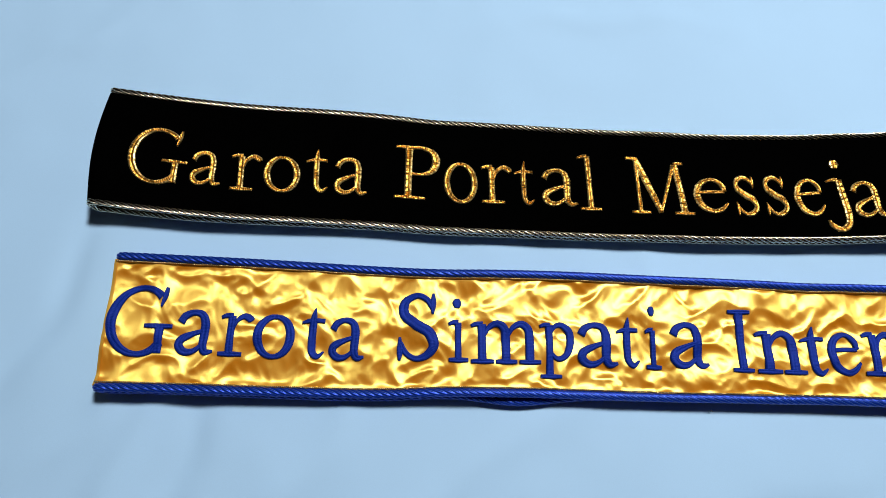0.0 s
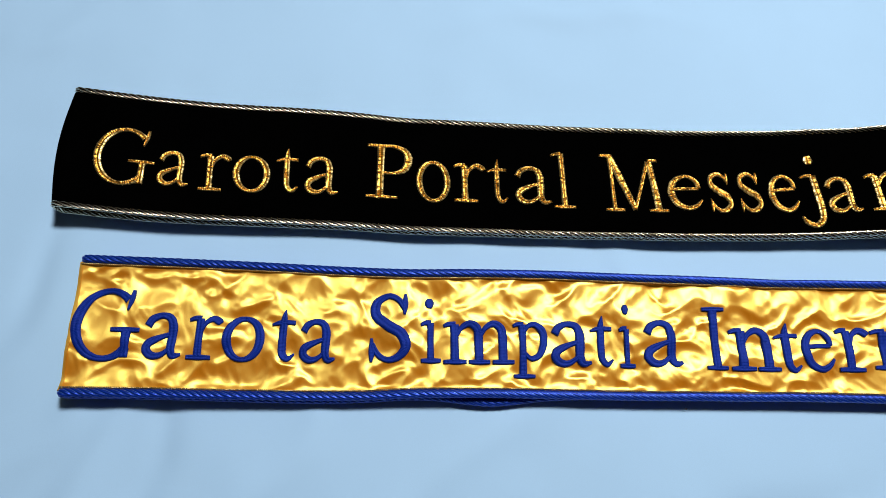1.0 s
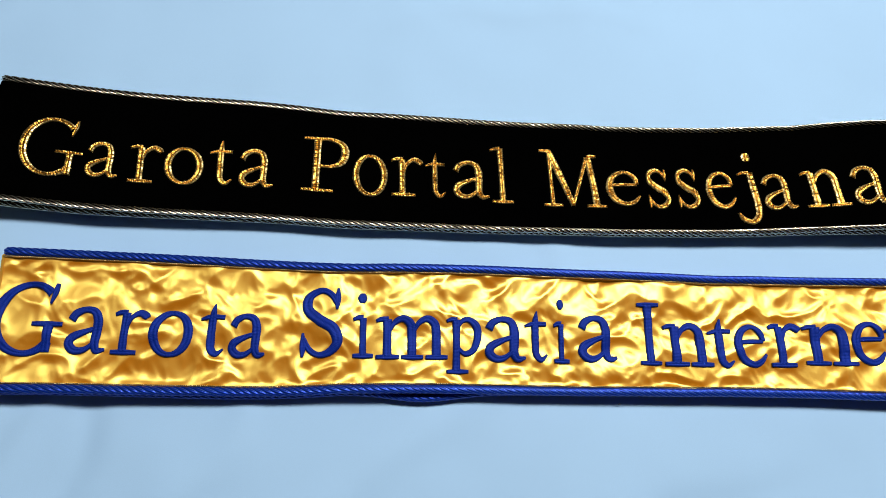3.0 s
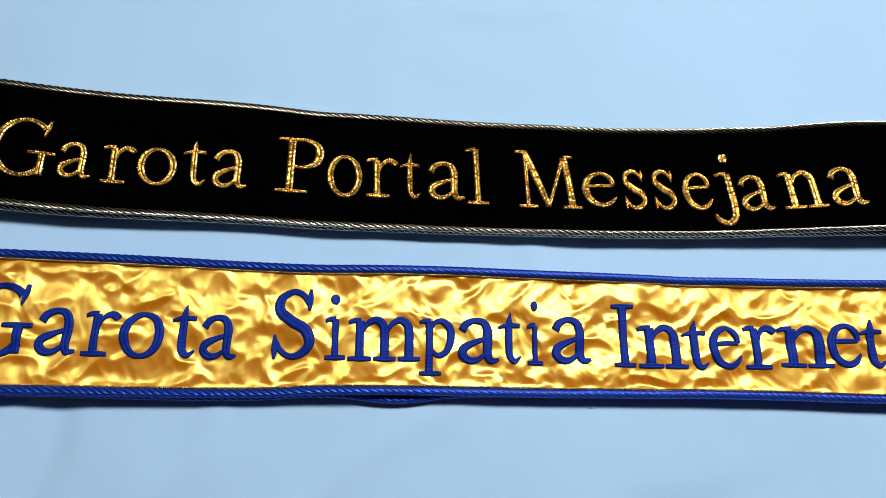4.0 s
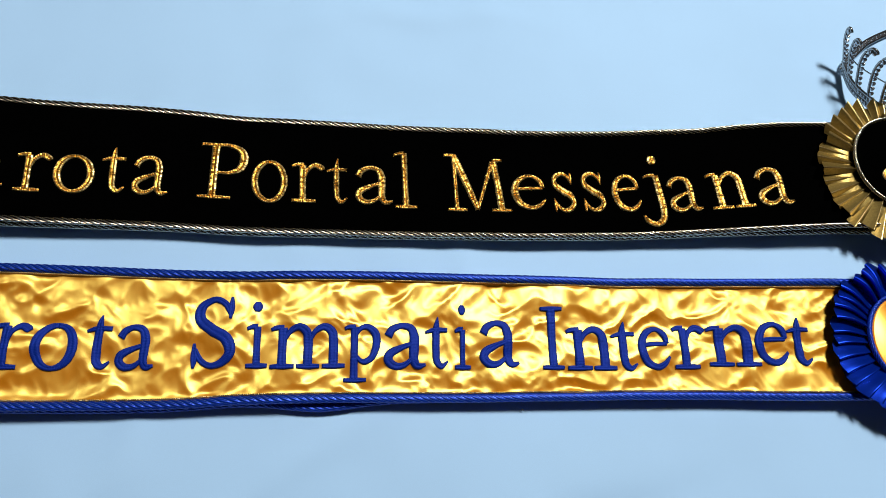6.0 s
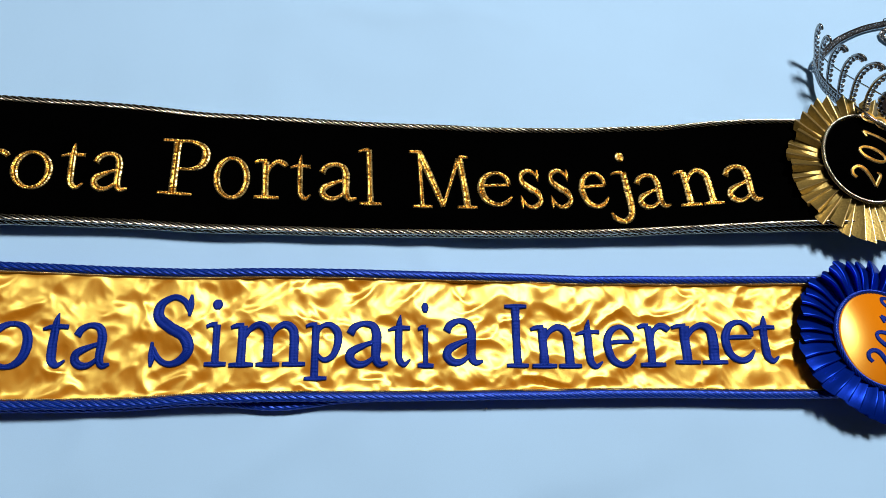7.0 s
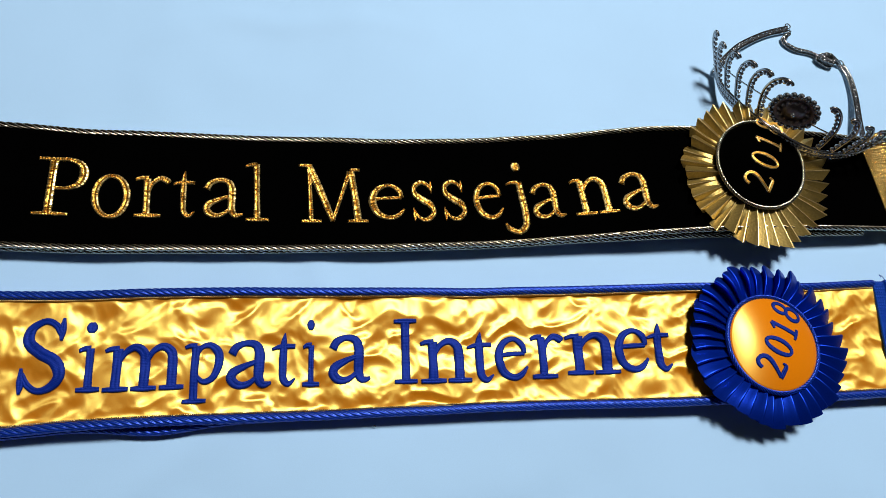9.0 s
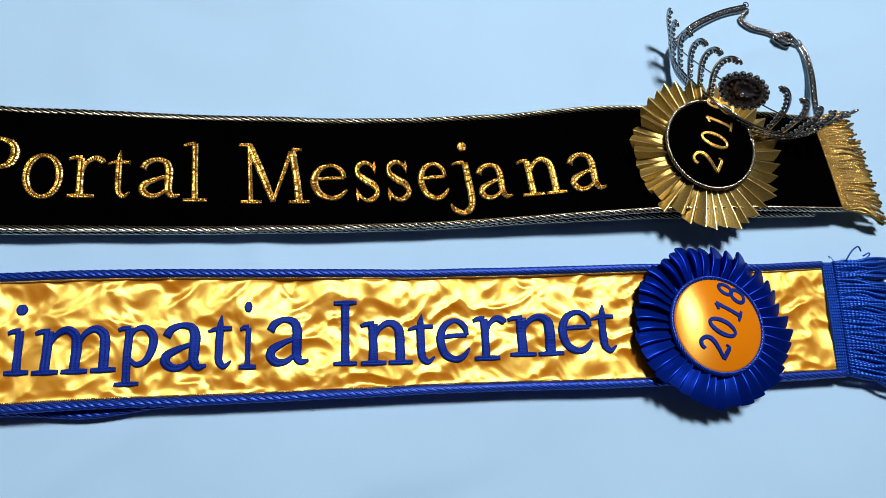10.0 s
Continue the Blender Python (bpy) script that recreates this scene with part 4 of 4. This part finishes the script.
# the two arms, their end rings and the chain between them
ARMS = ([(0.6234, 0.2996, 0.0020), (0.6285, 0.3085, 0.0020), (0.6455, 0.3253, 0.0040), (0.6618, 0.3376, 0.0025), (0.6902, 0.3520, 0.0015), (0.7190, 0.3612, 0.0015)],
        [(0.7488, 0.2124, 0.0240), (0.7577, 0.2285, 0.0170), (0.7656, 0.2482, 0.0100), (0.7748, 0.2811, 0.0040), (0.7755, 0.3055, 0.0020), (0.7711, 0.3190, 0.0015)])
for pts in ARMS:
    line = smooth_line(pts, 40)
    ahead, flat, _ = frames_along(line)
    rails = [line + flat * d + (0, 0, abs(d) - 0.0025) for d in (-0.0025, 0.0025)]
    lattice = np.array([rails[i % 2][i] for i in range(40)])
    v, f, u = joined([tube(r, 0.0011, 6) for r in rails] + [tube(lattice, 0.0006, 5)])
    arm = part("side_arm", shape("side_arm", v, f, SILVER, u), tiara)
    for i in range(1, 39):
        set_stone(line[i] + flat[i] * (0.0007 if i % 2 else -0.0007) - (0, 0, 0.0005), (ahead[i][1] + rng.uniform(-0.6, 0.6), rng.uniform(-0.6, 0.6) - ahead[i][0], 1.2), arm, SMALL_STONE)
    tip = line[-1]
    loop = np.array([tip + (0.0028 * math.cos(a), 0.0028 + 0.0028 * math.sin(a), 0.0) for a in np.linspace(-1.57, 4.71, 24)])
    v, f, u = tube(loop, 0.0006, 6)
    part("end_ring", shape("end_ring", v, f, SILVER, u), arm)
chain_line = smooth_line([(0.7196, 0.3560, 0.0020), (0.7099, 0.3457, 0.0010), (0.7197, 0.3362, 0.0010), (0.7370, 0.3320, 0.0010), (0.7481, 0.3266, 0.0020), (0.7565, 0.3262, 0.0050), (0.7590, 0.3200, 0.0030), (0.7530, 0.3165, 0.0020), (0.7415, 0.3240, 0.0040), (0.7545, 0.3270, 0.0065), (0.7560, 0.3175, 0.0075), (0.7440, 0.3215, 0.0080), (0.7525, 0.3250, 0.0085), (0.7600, 0.3225, 0.0060), (0.7686, 0.3185, 0.0020)], 76)
links = []
for i in range(1, 75):
    d = chain_line[i + 1] - chain_line[i - 1]
    q = Vector(d).to_track_quat("X", "Z") @ Euler((radians(90 * (i % 2) + 20), 0, 0)).to_quaternion()
    loop = np.array([chain_line[i] + np.array(q @ Vector((0.0030 * math.cos(a), 0.0021 * math.sin(a), 0.0))) for a in np.linspace(0, 2 * math.pi, 13)])
    links.append(tube(loop, 0.0008, 5, up=tuple(q @ Vector((0, 0, 1)))))
v, f, u = joined(links)
part("chain", shape("chain", v, f, SILVER, u), tiara, "fine silver chain knotted near one end")

# a speck of lint on the cloth
lint = thing("lint_speck", "tiny dark speck of lint on the pale cloth", "lint", at=(0.2818, -0.0303, 0.0))
line = smooth_line([(-0.0008, 0.0, -0.0012), (0.0, 0.0004, -0.0004), (0.0009, -0.0003, -0.0012)], 8)
v, f, u = tube(line, 0.0004, 5)
part("fibre", shape("fibre", v, f, TARNISH, u), lint)
